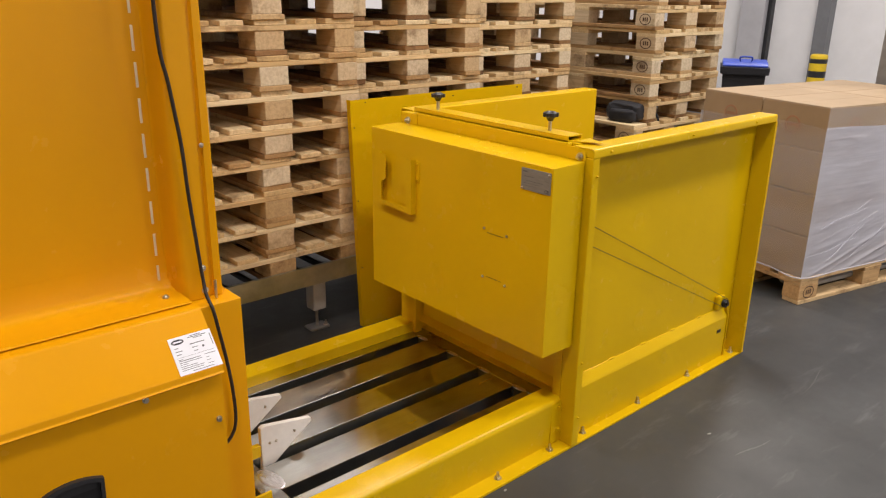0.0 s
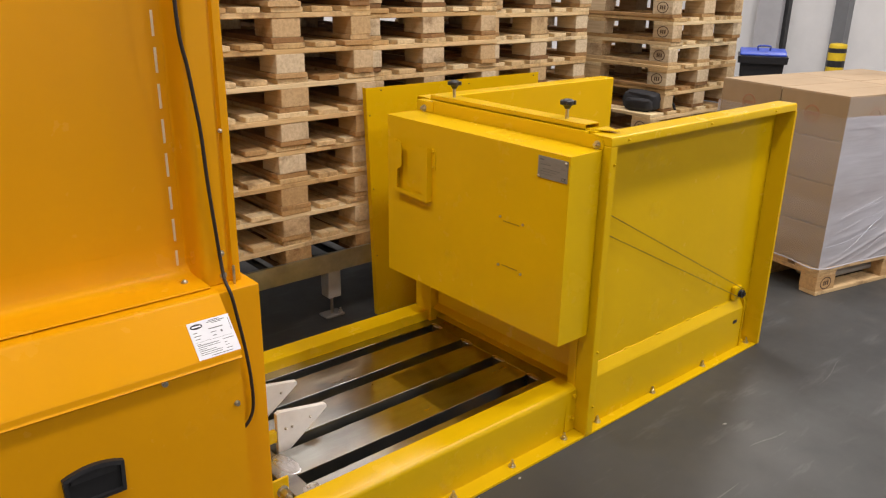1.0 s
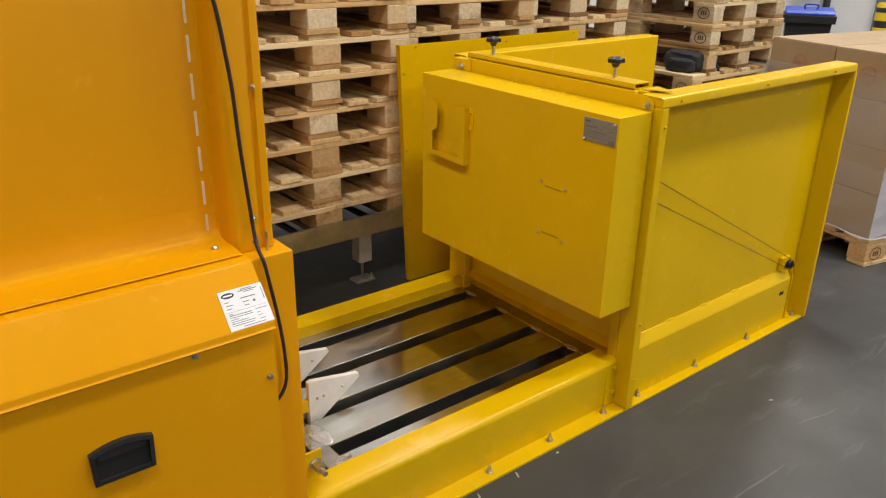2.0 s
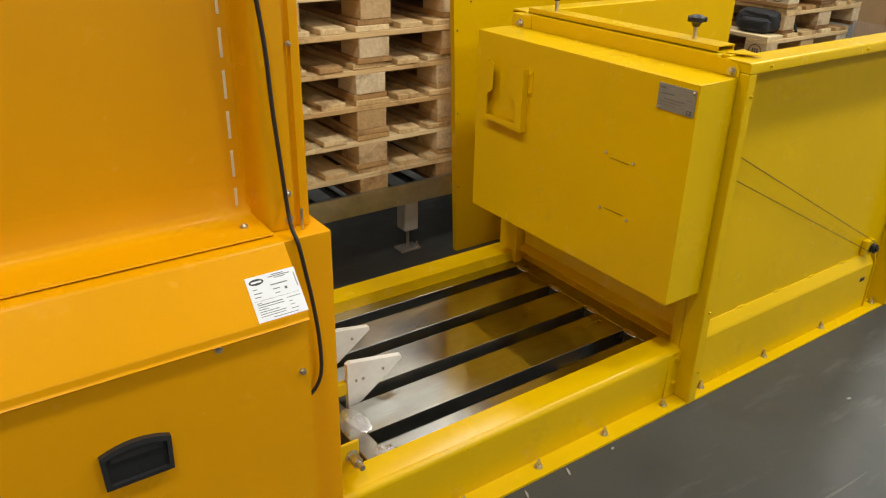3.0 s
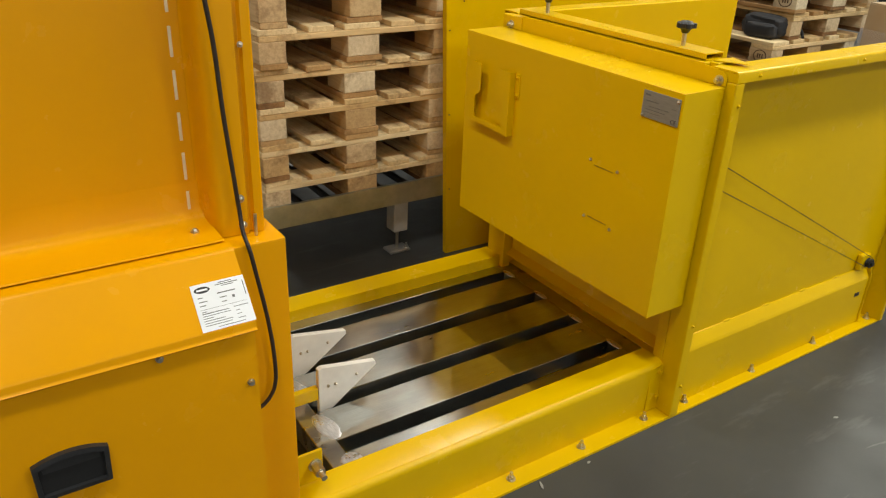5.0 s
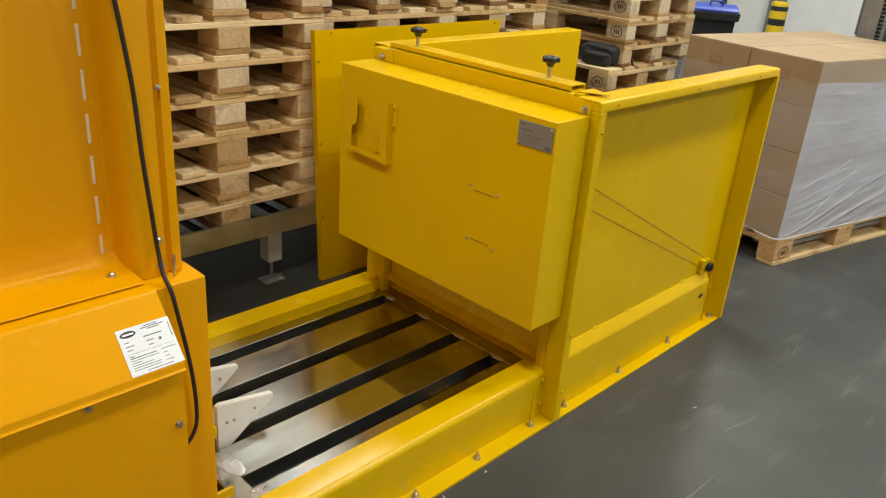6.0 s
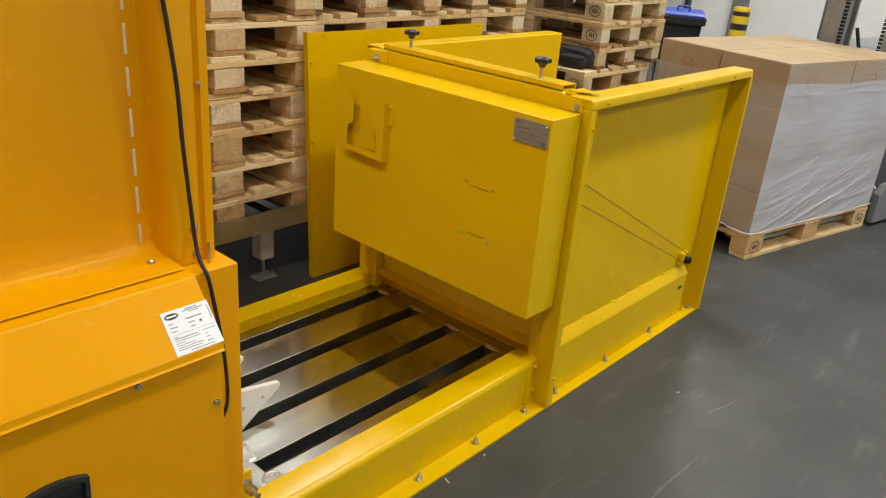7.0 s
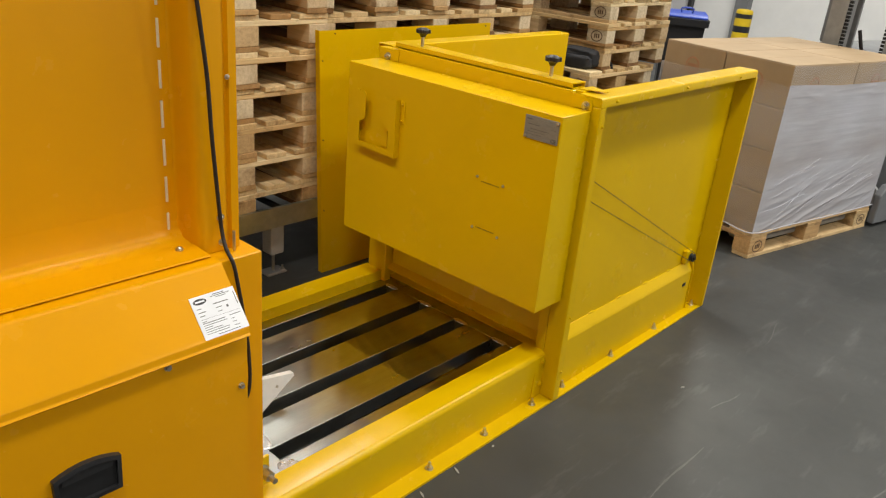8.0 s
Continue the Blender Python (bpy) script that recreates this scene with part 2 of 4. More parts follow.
def folded(points, thick):
    """The outline of a folded sheet whose one side runs along the points."""
    pts = [Vector(p) for p in points]
    out = []
    for i, p in enumerate(pts):
        d0 = (p - pts[i - 1]).normalized() if i else (pts[1] - p).normalized()
        d1 = (pts[i + 1] - p).normalized() if i < len(pts) - 1 else d0
        n0, n1 = Vector((-d0.y, d0.x)), Vector((-d1.y, d1.x))
        k = (n0 + n1).normalized()
        out.append(p + k * (thick / max(0.3, k.dot(n0))))
    return [tuple(p) for p in pts] + [tuple(p) for p in out[::-1]]


def round_bm(r, z0, z1, n=16, r2=None, bevel=0.0):
    bm = bmesh.new()
    bmesh.ops.create_cone(bm, cap_ends=True, segments=n, radius1=r, radius2=r if r2 is None else r2, depth=z1 - z0, matrix=Matrix.Translation((0, 0, (z0 + z1) / 2)))
    if bevel:
        caps = [e for e in bm.edges if abs(e.verts[0].co.z - e.verts[1].co.z) < 1e-6]
        bmesh.ops.bevel(bm, geom=caps, offset=bevel, segments=2, affect="EDGES")
    return bm


def lathe_bm(profile, n=20):
    bm = bmesh.new()
    rings = []
    for r, z in profile:
        rings.append([bm.verts.new((r * math.cos(2 * math.pi * i / n), r * math.sin(2 * math.pi * i / n), z)) for i in range(n)])
    for a, b in zip(rings, rings[1:]):
        for i in range(n):
            bm.faces.new((a[i], a[(i + 1) % n], b[(i + 1) % n], b[i]))
    bm.faces.new(rings[0][::-1])
    bm.faces.new(rings[-1])
    return bm


def tube_bm(points, r, n=10, steps=6):
    """A round cable along a smooth line through the points."""
    pts = [Vector(p) for p in points]
    line = []
    for i in range(len(pts) - 1):
        p0, p1, p2, p3 = pts[max(0, i - 1)], pts[i], pts[i + 1], pts[min(len(pts) - 1, i + 2)]
        for k in range(steps):
            t = k / steps
            line.append(0.5 * ((2 * p1) + (p2 - p0) * t + (2 * p0 - 5 * p1 + 4 * p2 - p3) * t * t + (3 * p1 - p0 - 3 * p2 + p3) * t ** 3))
    line.append(pts[-1])
    bm = bmesh.new()
    rings = []
    for i, p in enumerate(line):
        d = (line[min(i + 1, len(line) - 1)] - line[max(i - 1, 0)]).normalized()
        side = d.cross(Vector((0.31, 0.9, 0.2))).normalized()
        up = d.cross(side)
        rings.append([bm.verts.new(p + r * (math.cos(2 * math.pi * j / n) * side + math.sin(2 * math.pi * j / n) * up)) for j in range(n)])
    for a, b in zip(rings, rings[1:]):
        for j in range(n):
            bm.faces.new((a[j], a[(j + 1) % n], b[(j + 1) % n], b[j]))
    bm.faces.new(rings[0][::-1])
    bm.faces.new(rings[-1])
    return bm


def hexbolt_mesh(r=0.0085, h=0.007, washer=0.013, stud=0.0):
    bm = round_bm(washer, 0, 0.0022, 16)
    merge(bm, round_bm(r, 0.0022, 0.0022 + h, 6))
    if stud:
        merge(bm, round_bm(r * 0.55, 0.0022 + h, 0.0022 + h + stud, 10))
    return mesh_of("bolt", bm, ZINC)


def domebolt_mesh(r=0.008):
    return mesh_of("screw", lathe_bm([(r * 1.35, 0), (r * 1.35, 0.002), (r, 0.0022), (r * 0.9, 0.0045), (r * 0.5, 0.0062), (0.0008, 0.0066)], 14), ZINC, True)


BOLT = hexbolt_mesh()
FLANGE_BOLT = hexbolt_mesh(0.0085, 0.009, 0.013, 0.012)
DOME = domebolt_mesh()
SMALL_SCREW = domebolt_mesh(0.0035)
SMALL_BOLT = hexbolt_mesh(0.0047, 0.005, 0.0063)
DOME_SMALL = domebolt_mesh(0.0055)
PAINTED_BOLT = hexbolt_mesh(0.0075, 0.006, 0.0105)
PAINTED_BOLT.materials[0] = YELLOW
PAINTED_SCREW = domebolt_mesh(0.0035)
PAINTED_SCREW.materials[0] = YELLOW
DARK_SCREW = domebolt_mesh(0.002)
DARK_SCREW.materials[0] = BLACK
TO_FRONT = Matrix.Rotation(radians(90), 4, "X")     # local z points to -y
TO_LEFT = Matrix.Rotation(radians(-90), 4, "Y")     # local z points to -x


def facing_y(x, y, z):
    return Matrix.Translation((x, y, z)) @ TO_FRONT


def facing_x(x, y, z):
    return Matrix.Translation((x, y, z)) @ TO_LEFT


def words(body, size, mat, parent, m, name="lettering"):
    cu = bpy.data.curves.new(name, "FONT")
    cu.body, cu.size, cu.extrude, cu.align_x, cu.align_y = body, size, 0.0003, "CENTER", "CENTER"
    cu.materials.append(mat)
    ob = new(name, cu)
    ob.parent = parent
    ob.matrix_basis = m
    return ob


# ---------------------------------------------------------------- structure
def slab(name, x0, x1, y0, y1, z0, z1, mat, label, category):
    me = mesh_of(name, block_bm(x0, x1, y0, y1, z0, z1), mat)
    return tagged(new(name, me), label, category, kind="structure")


hall_slab = slab("floor", -7, 11.6, -7, 8, -0.2, 0.0, FLOOR, "dark grey sealed concrete floor with scuffs", "floor")
slab("wall_north", -7, 11.6, 7.0, 7.2, 0, 6, WALL_WHITE, "white painted hall wall behind the pallets", "wall")
slab("wall_south", -7, 11.6, -7.0, -6.8, 0, 6, WALL_WHITE, "white painted hall wall", "wall")
slab("wall_west", -7.2, -7.0, -7.2, 7.2, 0, 6, WALL_WHITE, "white painted hall wall", "wall")
slab("wall_east", 11.4, 11.6, -6.8, 7.0, 0, 6, WALL_WHITE, "bright white hall wall beyond the truck", "wall")
slab("ceiling", -7.2, 11.6, -7.0, 7.2, 6.0, 6.2, WALL_WHITE, "white hall ceiling", "ceiling")
slab("door_frame_post", 11.22, 11.4, 5.72, 6.08, 0, 5.0, WALL_GREY, "light grey door frame post on the white wall", "door frame")
slab("door_frame_post_inner", 11.24, 11.4, 4.80, 4.98, 0, 5.0, TRUCK, "dark grey door frame post on the white wall", "door frame")
slab("door_seal", 11.3, 11.4, 5.66, 5.712, 0, 5.0, BLACK, "black rubber seal along the door frame", "door seal")


# ---------------------------------------------------------------- pallets
def pallet_meshes(top_mat, block_mat, bottom_mat):
    made = {}

    def piece(key, sx, sy, sz, mat):
        made[key] = mesh_of(key[0], block_bm(-sx / 2, sx / 2, -sy / 2, sy / 2, -sz / 2, sz / 2, 0.0025), mat)

    piece(("board", 145), 1.2, 0.143, 0.022, top_mat)
    piece(("board", 100), 1.2, 0.099, 0.022, top_mat)
    piece(("stringer", 145), 0.8, 0.145, 0.022, top_mat)
    piece(("block", 145), 0.145, 0.128, 0.078, block_mat)
    piece(("block", 100), 0.145, 0.100, 0.078, block_mat)
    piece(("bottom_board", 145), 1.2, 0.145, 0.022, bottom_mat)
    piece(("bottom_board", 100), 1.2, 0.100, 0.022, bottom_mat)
    return made


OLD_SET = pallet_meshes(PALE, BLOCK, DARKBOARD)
NEW_SET = pallet_meshes(FRESH, FRESH, FRESH)


def stamp_mesh():
    """A burnt-in oval mark with three plain strokes."""
    bm = bmesh.new()
    n = 20
    for k, (ra, rb) in enumerate([(0.034, 0.029)]):
        a = [bm.verts.new((ra * 1.25 * math.cos(2 * math.pi * i / n), 0, ra * math.sin(2 * math.pi * i / n))) for i in range(n)]
        b = [bm.verts.new((rb * 1.25 * math.cos(2 * math.pi * i / n), 0, rb * math.sin(2 * math.pi * i / n))) for i in range(n)]
        for i in range(n):
            bm.faces.new((a[i], a[(i + 1) % n], b[(i + 1) % n], b[i]))
    for x in (-0.018, -0.004, 0.011):
        merge(bm, block_bm(x, x + 0.009, -0.0004, 0.0004, -0.012, 0.012))
    return mesh_of("stamp", bm, plain("burnt_mark", (0.10, 0.055, 0.03), 0.8, 0, 80, 0.3, 0.0))


STAMP = stamp_mesh()


def pallet(m, label, group, pieces, stamps=False, seed=0):
    rnd = random.Random(seed)
    p = thing("pallet", m, label, "pallet", group)

    def put(key, x, y, z, turn=0.0):
        return part(key[0], pieces[key], None, p, "", pose(x + rnd.uniform(-0.004, 0.004), y + rnd.uniform(-0.002, 0.002), z, 0, 0, turn + rnd.uniform(-0.25, 0.25)))

    for w, y in ((100, 0.05), (145, 0.4), (100, 0.75)):
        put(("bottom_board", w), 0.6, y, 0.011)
        for x in (0.0725, 0.6, 1.1275):
            b = put(("block", w), x, y, 0.061)
            if stamps and y < 0.1 and abs(x - 0.6) > 0.1:
                part("stamp", STAMP, None, b, "dark burnt oval mark", Matrix.Translation((0, -0.0508, 0.0)))
    for x in (0.0725, 0.6, 1.1275):
        put(("stringer", 145), x, 0.4, 0.111, 90)
    for w, y in ((145, 0.0725), (100, 0.236), (145, 0.4), (100, 0.564), (145, 0.7275)):
        put(("board", w), 0.6, y, 0.133)
    return p


def pallet_stack(x0, y_front, z0, count, stamps, label, group, seed, ledge=0, out=0.0, pitch=0.1442):
    """Worn pallets are a little lower than new ones: pitch is the height of one in the stack."""
    rnd = random.Random(seed)
    worn = Matrix.Diagonal((1, 1, pitch / 0.1442, 1))
    for i in range(count):
        dx, dy, a = rnd.uniform(-0.008, 0.008), rnd.uniform(-0.008, 0.008), rnd.uniform(-0.5, 0.5)
        pallet(pose(x0 + dx - (out if i < ledge else 0), y_front + 1.2 + dy, z0 + i * pitch, 0, 0, -90 + a) @ worn, label, group, OLD_SET, stamps, seed * 100 + i)


CONVEYOR_TOP = 0.303
WORN = "worn wooden pallet in a tall stack on the roller conveyor"
pallet_stack(1.277, 2.845, CONVEYOR_TOP + 0.006, 11, False, WORN, "stacked pallets", 1, pitch=0.1368)
pallet_stack(2.09, 2.92, CONVEYOR_TOP, 11, False, WORN, "stacked pallets", 2, pitch=0.1355)
pallet_stack(2.895, 3.00, CONVEYOR_TOP, 11, False, WORN, "stacked pallets", 3, pitch=0.133)
pallet_stack(4.36, 2.90, 0.0, 12, True, "light wooden pallet with burnt oval marks, in a floor stack", "marked pallets", 4, 5, 0.12)


# ---------------------------------------------------------------- roller conveyor under the pallets
def roller_conveyor():
    c = thing("roller_conveyor", pose(0, 0, 0), "low galvanised roller conveyor carrying the stacked pallets", "conveyor")
    rail = folded([(0.015, 0.0), (0.0, 0.0), (0.0, 0.088), (0.015, 0.088)], -0.004)
    for y, flip in ((2.829, 1), (4.215, -1)):
        pts = [(y + flip * u, 0.264 + v) for u, v in rail]
        part("side_rail", prism_bm(pts, 0.3, 3.95, "x"), GALV, c, "galvanised steel side rail")
    for i in range(30):
        part("roller", round_bm(0.015, 2.836, 4.20, 12), plain("roller_steel", (0.06, 0.06, 0.06), 0.5, 0.6) if i == 0 else bpy.data.materials["roller_steel"], c, "", Matrix.Translation((0.38 + i * 0.12, 0, 0.288)) @ Matrix.Rotation(radians(-90), 4, "X"), True)
    for x in (0.5, 1.885, 3.3):
        for y in (2.935, 4.13):
            leg = part("leg", block_bm(x - 0.034, x + 0.034, y - 0.034, y + 0.034, 0.10, 0.2635, 0.004), LEG_PAINT, c, "grey square steel leg")
            part("foot_spindle", round_bm(0.007, 0.012, 0.10, 10), ZINC, leg, "", Matrix.Translation((x, y, 0)))
            part("foot_plate", block_bm(x - 0.05, x + 0.05, y - 0.035, y + 0.035, 0, 0.012, 0.003), MAST, leg)
            part("bolt", FLANGE_BOLT, None, leg, "", Matrix.Translation((x + 0.035, y - 0.02, 0.012)))
        part("cross_tube", block_bm(x - 0.02, x + 0.02, 2.97, 4.09, 0.195, 0.235, 0.003), GALV, c)


roller_conveyor()


# ---------------------------------------------------------------- yellow pallet changer
changer = thing("pallet_changer", pose(2.0, 1.99, 0), "yellow powder-coated steel pallet changer bolted to the floor", "machine")
BACK = Matrix.Translation((-2.0, -1.99, 0))


def yellow(name, bm, mat=YELLOW, parent=None, label="", m=None, smooth=False):
    return part(name, bm, mat, parent or changer, label, BACK @ (m or Matrix.Identity(4)) if parent is None else m, smooth)


def bolts_on(parent, mesh, mats, name="bolt"):
    for m in mats:
        part(name, mesh, None, parent, "zinc-plated bolt" if name == "bolt" else "", m)


# near floor rail: flange, web, rounded top, inner lip
near_rail = yellow("side_rail", prism_bm(folded([(1.500, 0.001), (1.566, 0.001), (1.560, 0.160), (1.564, 0.169), (1.572, 0.174), (1.632, 0.174), (1.632, 0.03)], 0.008), 0.2, 2.014, "x"), smooth=True)
for x in (0.663, 0.919, 1.175, 1.431, 1.687, 1.943):
    part("bolt", FLANGE_BOLT, None, near_rail, "zinc-plated bolt", Matrix.Translation((x, 1.534, 0.009)))
part("end_plate", prism_bm([(1.556, 0.02), (1.64, 0.02), (1.64, 0.165), (1.63, 0.172), (1.568, 0.172), (1.560, 0.160)], 2.0145, 2.024, "x"), YELLOW, near_rail)
for z in (0.150, 0.060):
    part("bolt", PAINTED_BOLT, None, near_rail, "yellow-painted bolt", facing_y(2.002, 1.5525, z))
part("end_tab", prism_bm([(1.965, 0.012), (2.0255, 0.012), (2.0255, 0.158), (2.021, 0.167), (2.011, 0.171), (1.965, 0.168)], 1.5525, 1.5555, "y"), YELLOW, near_rail)
far_rail = yellow("side_rail", prism_bm(folded([(2.540, 0.001), (2.474, 0.001), (2.478, 0.160), (2.474, 0.169), (2.466, 0.174), (2.386, 0.174), (2.386, 0.03)], -0.008), 0.2, 2.020, "x"), smooth=True)
for x in (0.9, 1.3, 1.7):
    part("bolt", FLANGE_BOLT, None, far_rail, "", Matrix.Translation((x, 2.512, 0.009)))

# lug with a heavy bolt beside the orange tower
lug = yellow("lug", block_bm(0.84, 0.918, 1.615, 1.623, 0.19, 0.277, 0.002))
part("bolt", hexbolt_mesh(0.013, 0.03, 0.017, 0.02), None, lug, "zinc-plated bolt", facing_y(0.898, 1.615, 0.238))

# low cross frame on the floor under the carriage
yellow("cross_member", block_bm(1.79, 1.88, 1.64, 2.38, 0.012, 0.03, 0.002))
yellow("cross_member", block_bm(1.02, 1.09, 1.64, 2.34, 0.012, 0.03, 0.002))
yellow("guide_strip", block_bm(1.03, 2.07, 1.935, 2.04, 0.032, 0.046, 0.002))
# slotted stainless carriage
carriage = yellow("carriage", block_bm(2.003, 2.068, 1.655, 2.380, 0.070, 0.140, 0.003, 2), STEEL, None, "brushed stainless slotted carriage plate")
slots = [1.747, 1.932, 2.117, 2.302]
bars = [(1.655, 1.720), (1.774, 1.905), (1.959, 2.090), (2.144, 2.275), (2.329, 2.380)]
for a, b in bars:
    part("bar", block_bm(1.0302, 2.0028, a, b, 0.090, 0.140, 0.002, 2), STEEL, carriage, "brushed stainless bar")
part("end_bar", block_bm(0.975, 1.0298, 1.655, 2.380, 0.070, 0.140, 0.003, 2), STEEL, carriage)


def weld_mesh(length, width, seed):
    """Ground-down weld: a low smooth bead with an uneven outline."""
    r = random.Random(seed)
    bm = bmesh.new()
    n = 28
    rings = []
    for f, z in ((1.0, 0.0), (0.9, 0.0013), (0.72, 0.0015), (0.58, 0.0007), (0.42, 0.0014), (0.16, 0.0009)):
        rings.append([bm.verts.new((width * f * r.uniform(0.86, 1.0) * math.cos(i * math.tau / n), length * f * r.uniform(0.93, 1.0) * math.sin(i * math.tau / n), z)) for i in range(n)])
    for lo, hi in zip(rings, rings[1:]):
        for i in range(n):
            bm.faces.new((lo[i], lo[(i + 1) % n], hi[(i + 1) % n], hi[i]))
    bm.faces.new(rings[-1])
    return mesh_of("weld", bm, WELD, True)


for k, y in enumerate(slots):
    part("weld", weld_mesh(0.036, 0.013, k), None, carriage, "ground weld bead", pose(2.004, y, 0.1395))
for k, (a, b) in enumerate(bars[:4]):
    part("weld", weld_mesh((b - a) * 0.49, 0.030, 10 + k), None, carriage, "bright ground weld bead", pose(1.030, (a + b) / 2, 0.1398, 0, 0, 6))

# white wedges on yellow holders, standing in the slots
for y in (1.932, 2.117):
    wedge = yellow("wedge", prism_bm([(1.05, 0.11), (1.062, 0.104), (1.228, 0.224), (1.226, 0.236), (1.062, 0.266), (1.05, 0.261)], y - 0.009, y + 0.009, "y", 0.002), WHITE_PE, None, "white plastic guide wedge")
    for x in (1.078, 1.10):
        part("screw", SMALL_SCREW, None, wedge, "", facing_y(x, y - 0.009, 0.203))
    part("screw", SMALL_SCREW, None, wedge, "", facing_y(1.165, y - 0.009, 0.213))
    yellow("holder_bar", block_bm(0.60, 1.049, y - 0.008, y + 0.012, 0.165, 0.205, 0.002))

# rear frame behind the control housing
frame_plate = yellow("rear_frame", block_bm(2.014, 2.034, 1.6005, 2.3595, 0.36, 1.0722, 0.003, 2))
for y, side in ((1.547, 1), (2.405, -1)):
    part("tab", prism_bm([(y - 0.022 * side, 1.0265), (y + 0.053 * side, 1.0265), (y + 0.053 * side, 1.068), (y - 0.006 * side, 1.062), (y - 0.016 * side, 1.058), (y - 0.022 * side, 1.048)], 2.0105, 2.0135, "x"), YELLOW, frame_plate)
    part("bolt", hexbolt_mesh(0.009, 0.010, 0.0135, 0.005), None, frame_plate, "zinc-plated bolt", facing_x(2.0105, y, 1.0385))
yellow("corner_post", block_bm(2.0142, 2.0495, 1.4955, 1.5645, 0.0095, 1.0392, 0.005, 3), smooth=True)
yellow("corner_post", block_bm(2.0142, 2.050, 2.36, 2.458, 0.0, 1.066, 0.004, 2))
yellow("inner_plate", block_bm(2.0142, 2.030, 1.565, 1.600, 0.0095, 1.0385, 0.002))
yellow("skirt", prism_bm(folded([(2.055, 0.45), (2.055, 0.215), (2.026, 0.196)], 0.004), 1.602, 2.358, "y"))
# added unseen sheet: keeps bright hall reflections off the carriage end bar
yellow("reflection_stop", block_bm(2.150, 2.153, 1.602, 2.43, 0.1345, 0.46))
yellow("rear_sill", block_bm(2.074, 2.20, 1.602, 2.40, 0.098, 0.134, 0.003, 2))
for y in (1.64, 1.97, 2.31):
    yellow("sill_leg", block_bm(2.074, 2.20, y, y + 0.07, 0.031, 0.0975, 0.003, 2))

# control housing
housing = yellow("housing", prism_bm([(1.862, 0.392), (2.010, 0.392), (2.010, 1.026), (1.862, 1.024)], 1.524, 2.447, "y", 0.003), smooth=True)
holder_x = 1.861
holder = part("document_holder", prism_bm([
    (2.379, 0.742), (2.383, 0.936), (2.375, 0.939), (2.334, 0.938), (2.328, 0.932), (2.329, 0.850), (2.334, 0.841), (2.352, 0.832), (2.358, 0.824), (2.358, 0.757),
    (2.209, 0.757), (2.209, 0.822), (2.214, 0.832), (2.231, 0.842), (2.237, 0.854), (2.237, 0.936), (2.231, 0.939), (2.176, 0.939), (2.176, 0.735)], holder_x - 0.0225, holder_x - 0.0205, "x"), YELLOW, housing, "folded yellow document holder")
part("side", block_bm(holder_x - 0.0203, holder_x + 0.001, 2.176, 2.178, 0.735, 0.939), YELLOW, holder)
part("side", block_bm(holder_x - 0.0203, holder_x + 0.001, 2.377, 2.379, 0.744, 0.936), YELLOW, holder)
part("floor_strip", prism_bm([(2.1785, 0.735), (2.3765, 0.742), (2.3765, 0.744), (2.1785, 0.737)], holder_x - 0.0203, holder_x + 0.001, "x"), YELLOW, holder)
for y0, y1 in ((2.153, 2.1755), (2.3795, 2.398)):
    tab = part("tab", block_bm(holder_x - 0.002, holder_x + 0.001, y0, y1, 0.858, 0.936, 0.001), YELLOW, holder)
    for z in (0.869, 0.925):
        part("rivet", PAINTED_SCREW, None, tab, "", facing_x(holder_x - 0.002, (y0 + y1) / 2, z))
part("back_tongue", block_bm(holder_x - 0.003, holder_x + 0.001, 2.232, 2.262, 0.758, 0.884, 0.001), YELLOW, holder)
name_plate = part("nameplate", block_bm(1.8585, 1.8615, 1.531, 1.652, 0.939, 1.008, 0.0006), PLATE, housing, "grey etched steel nameplate")
for y0, y1, z0, z1 in ((1.627, 1.645, 0.994, 1.002), (1.598, 1.640, 0.981, 0.985), (1.562, 1.630, 0.968, 0.971), (1.575, 1.642, 0.960, 0.962), (1.590, 1.642, 0.952, 0.954), (1.540, 1.556, 0.979, 0.981)):
    part("text_bar", block_bm(1.8578, 1.8586, y0, y1, z0 + (z1 - z0) * 0.25, z1 - (z1 - z0) * 0.25), GREY_INK, name_plate)
words("CE", 0.015, INK, name_plate, pose(1.8580, 1.545, 0.948, 90, 0, -90))
for y, z in ((1.646, 0.944), (1.537, 1.002)):
    part("rivet", SMALL_SCREW, None, name_plate, "", facing_x(1.8587, y, z))
for z, zl in ((0.767, 0.757), (0.594, 0.600)):
    for y in (1.706, 1.812):
        part("screw", SMALL_SCREW, None, housing, "small bright screw", facing_x(1.862, y, z + (y - 1.76) * 0.04))
    part("cover_edge", block_bm(1.8606, 1.8618, 1.722, 1.797, zl - 0.0006, zl + 0.0006), CORD, housing, "thin dark cover gap")

# square tube on top with two star knobs
top_tube = yellow("top_tube", prism_bm(folded([(2.025, 1.0735), (2.095, 1.0735), (2.095, 1.091), (2.025, 1.091), (2.025, 1.074)], 0.003), 1.612, 2.385, "y"))
yellow("tube_rest", block_bm(2.0345, 2.10, 1.5775, 2.358, 1.048, 1.073, 0.002))
yellow("pointer_plate", prism_bm([(2.04, 1.60), (2.085, 1.520), (2.093, 1.524), (2.12, 1.60)], 1.0745, 1.0765, "z"))


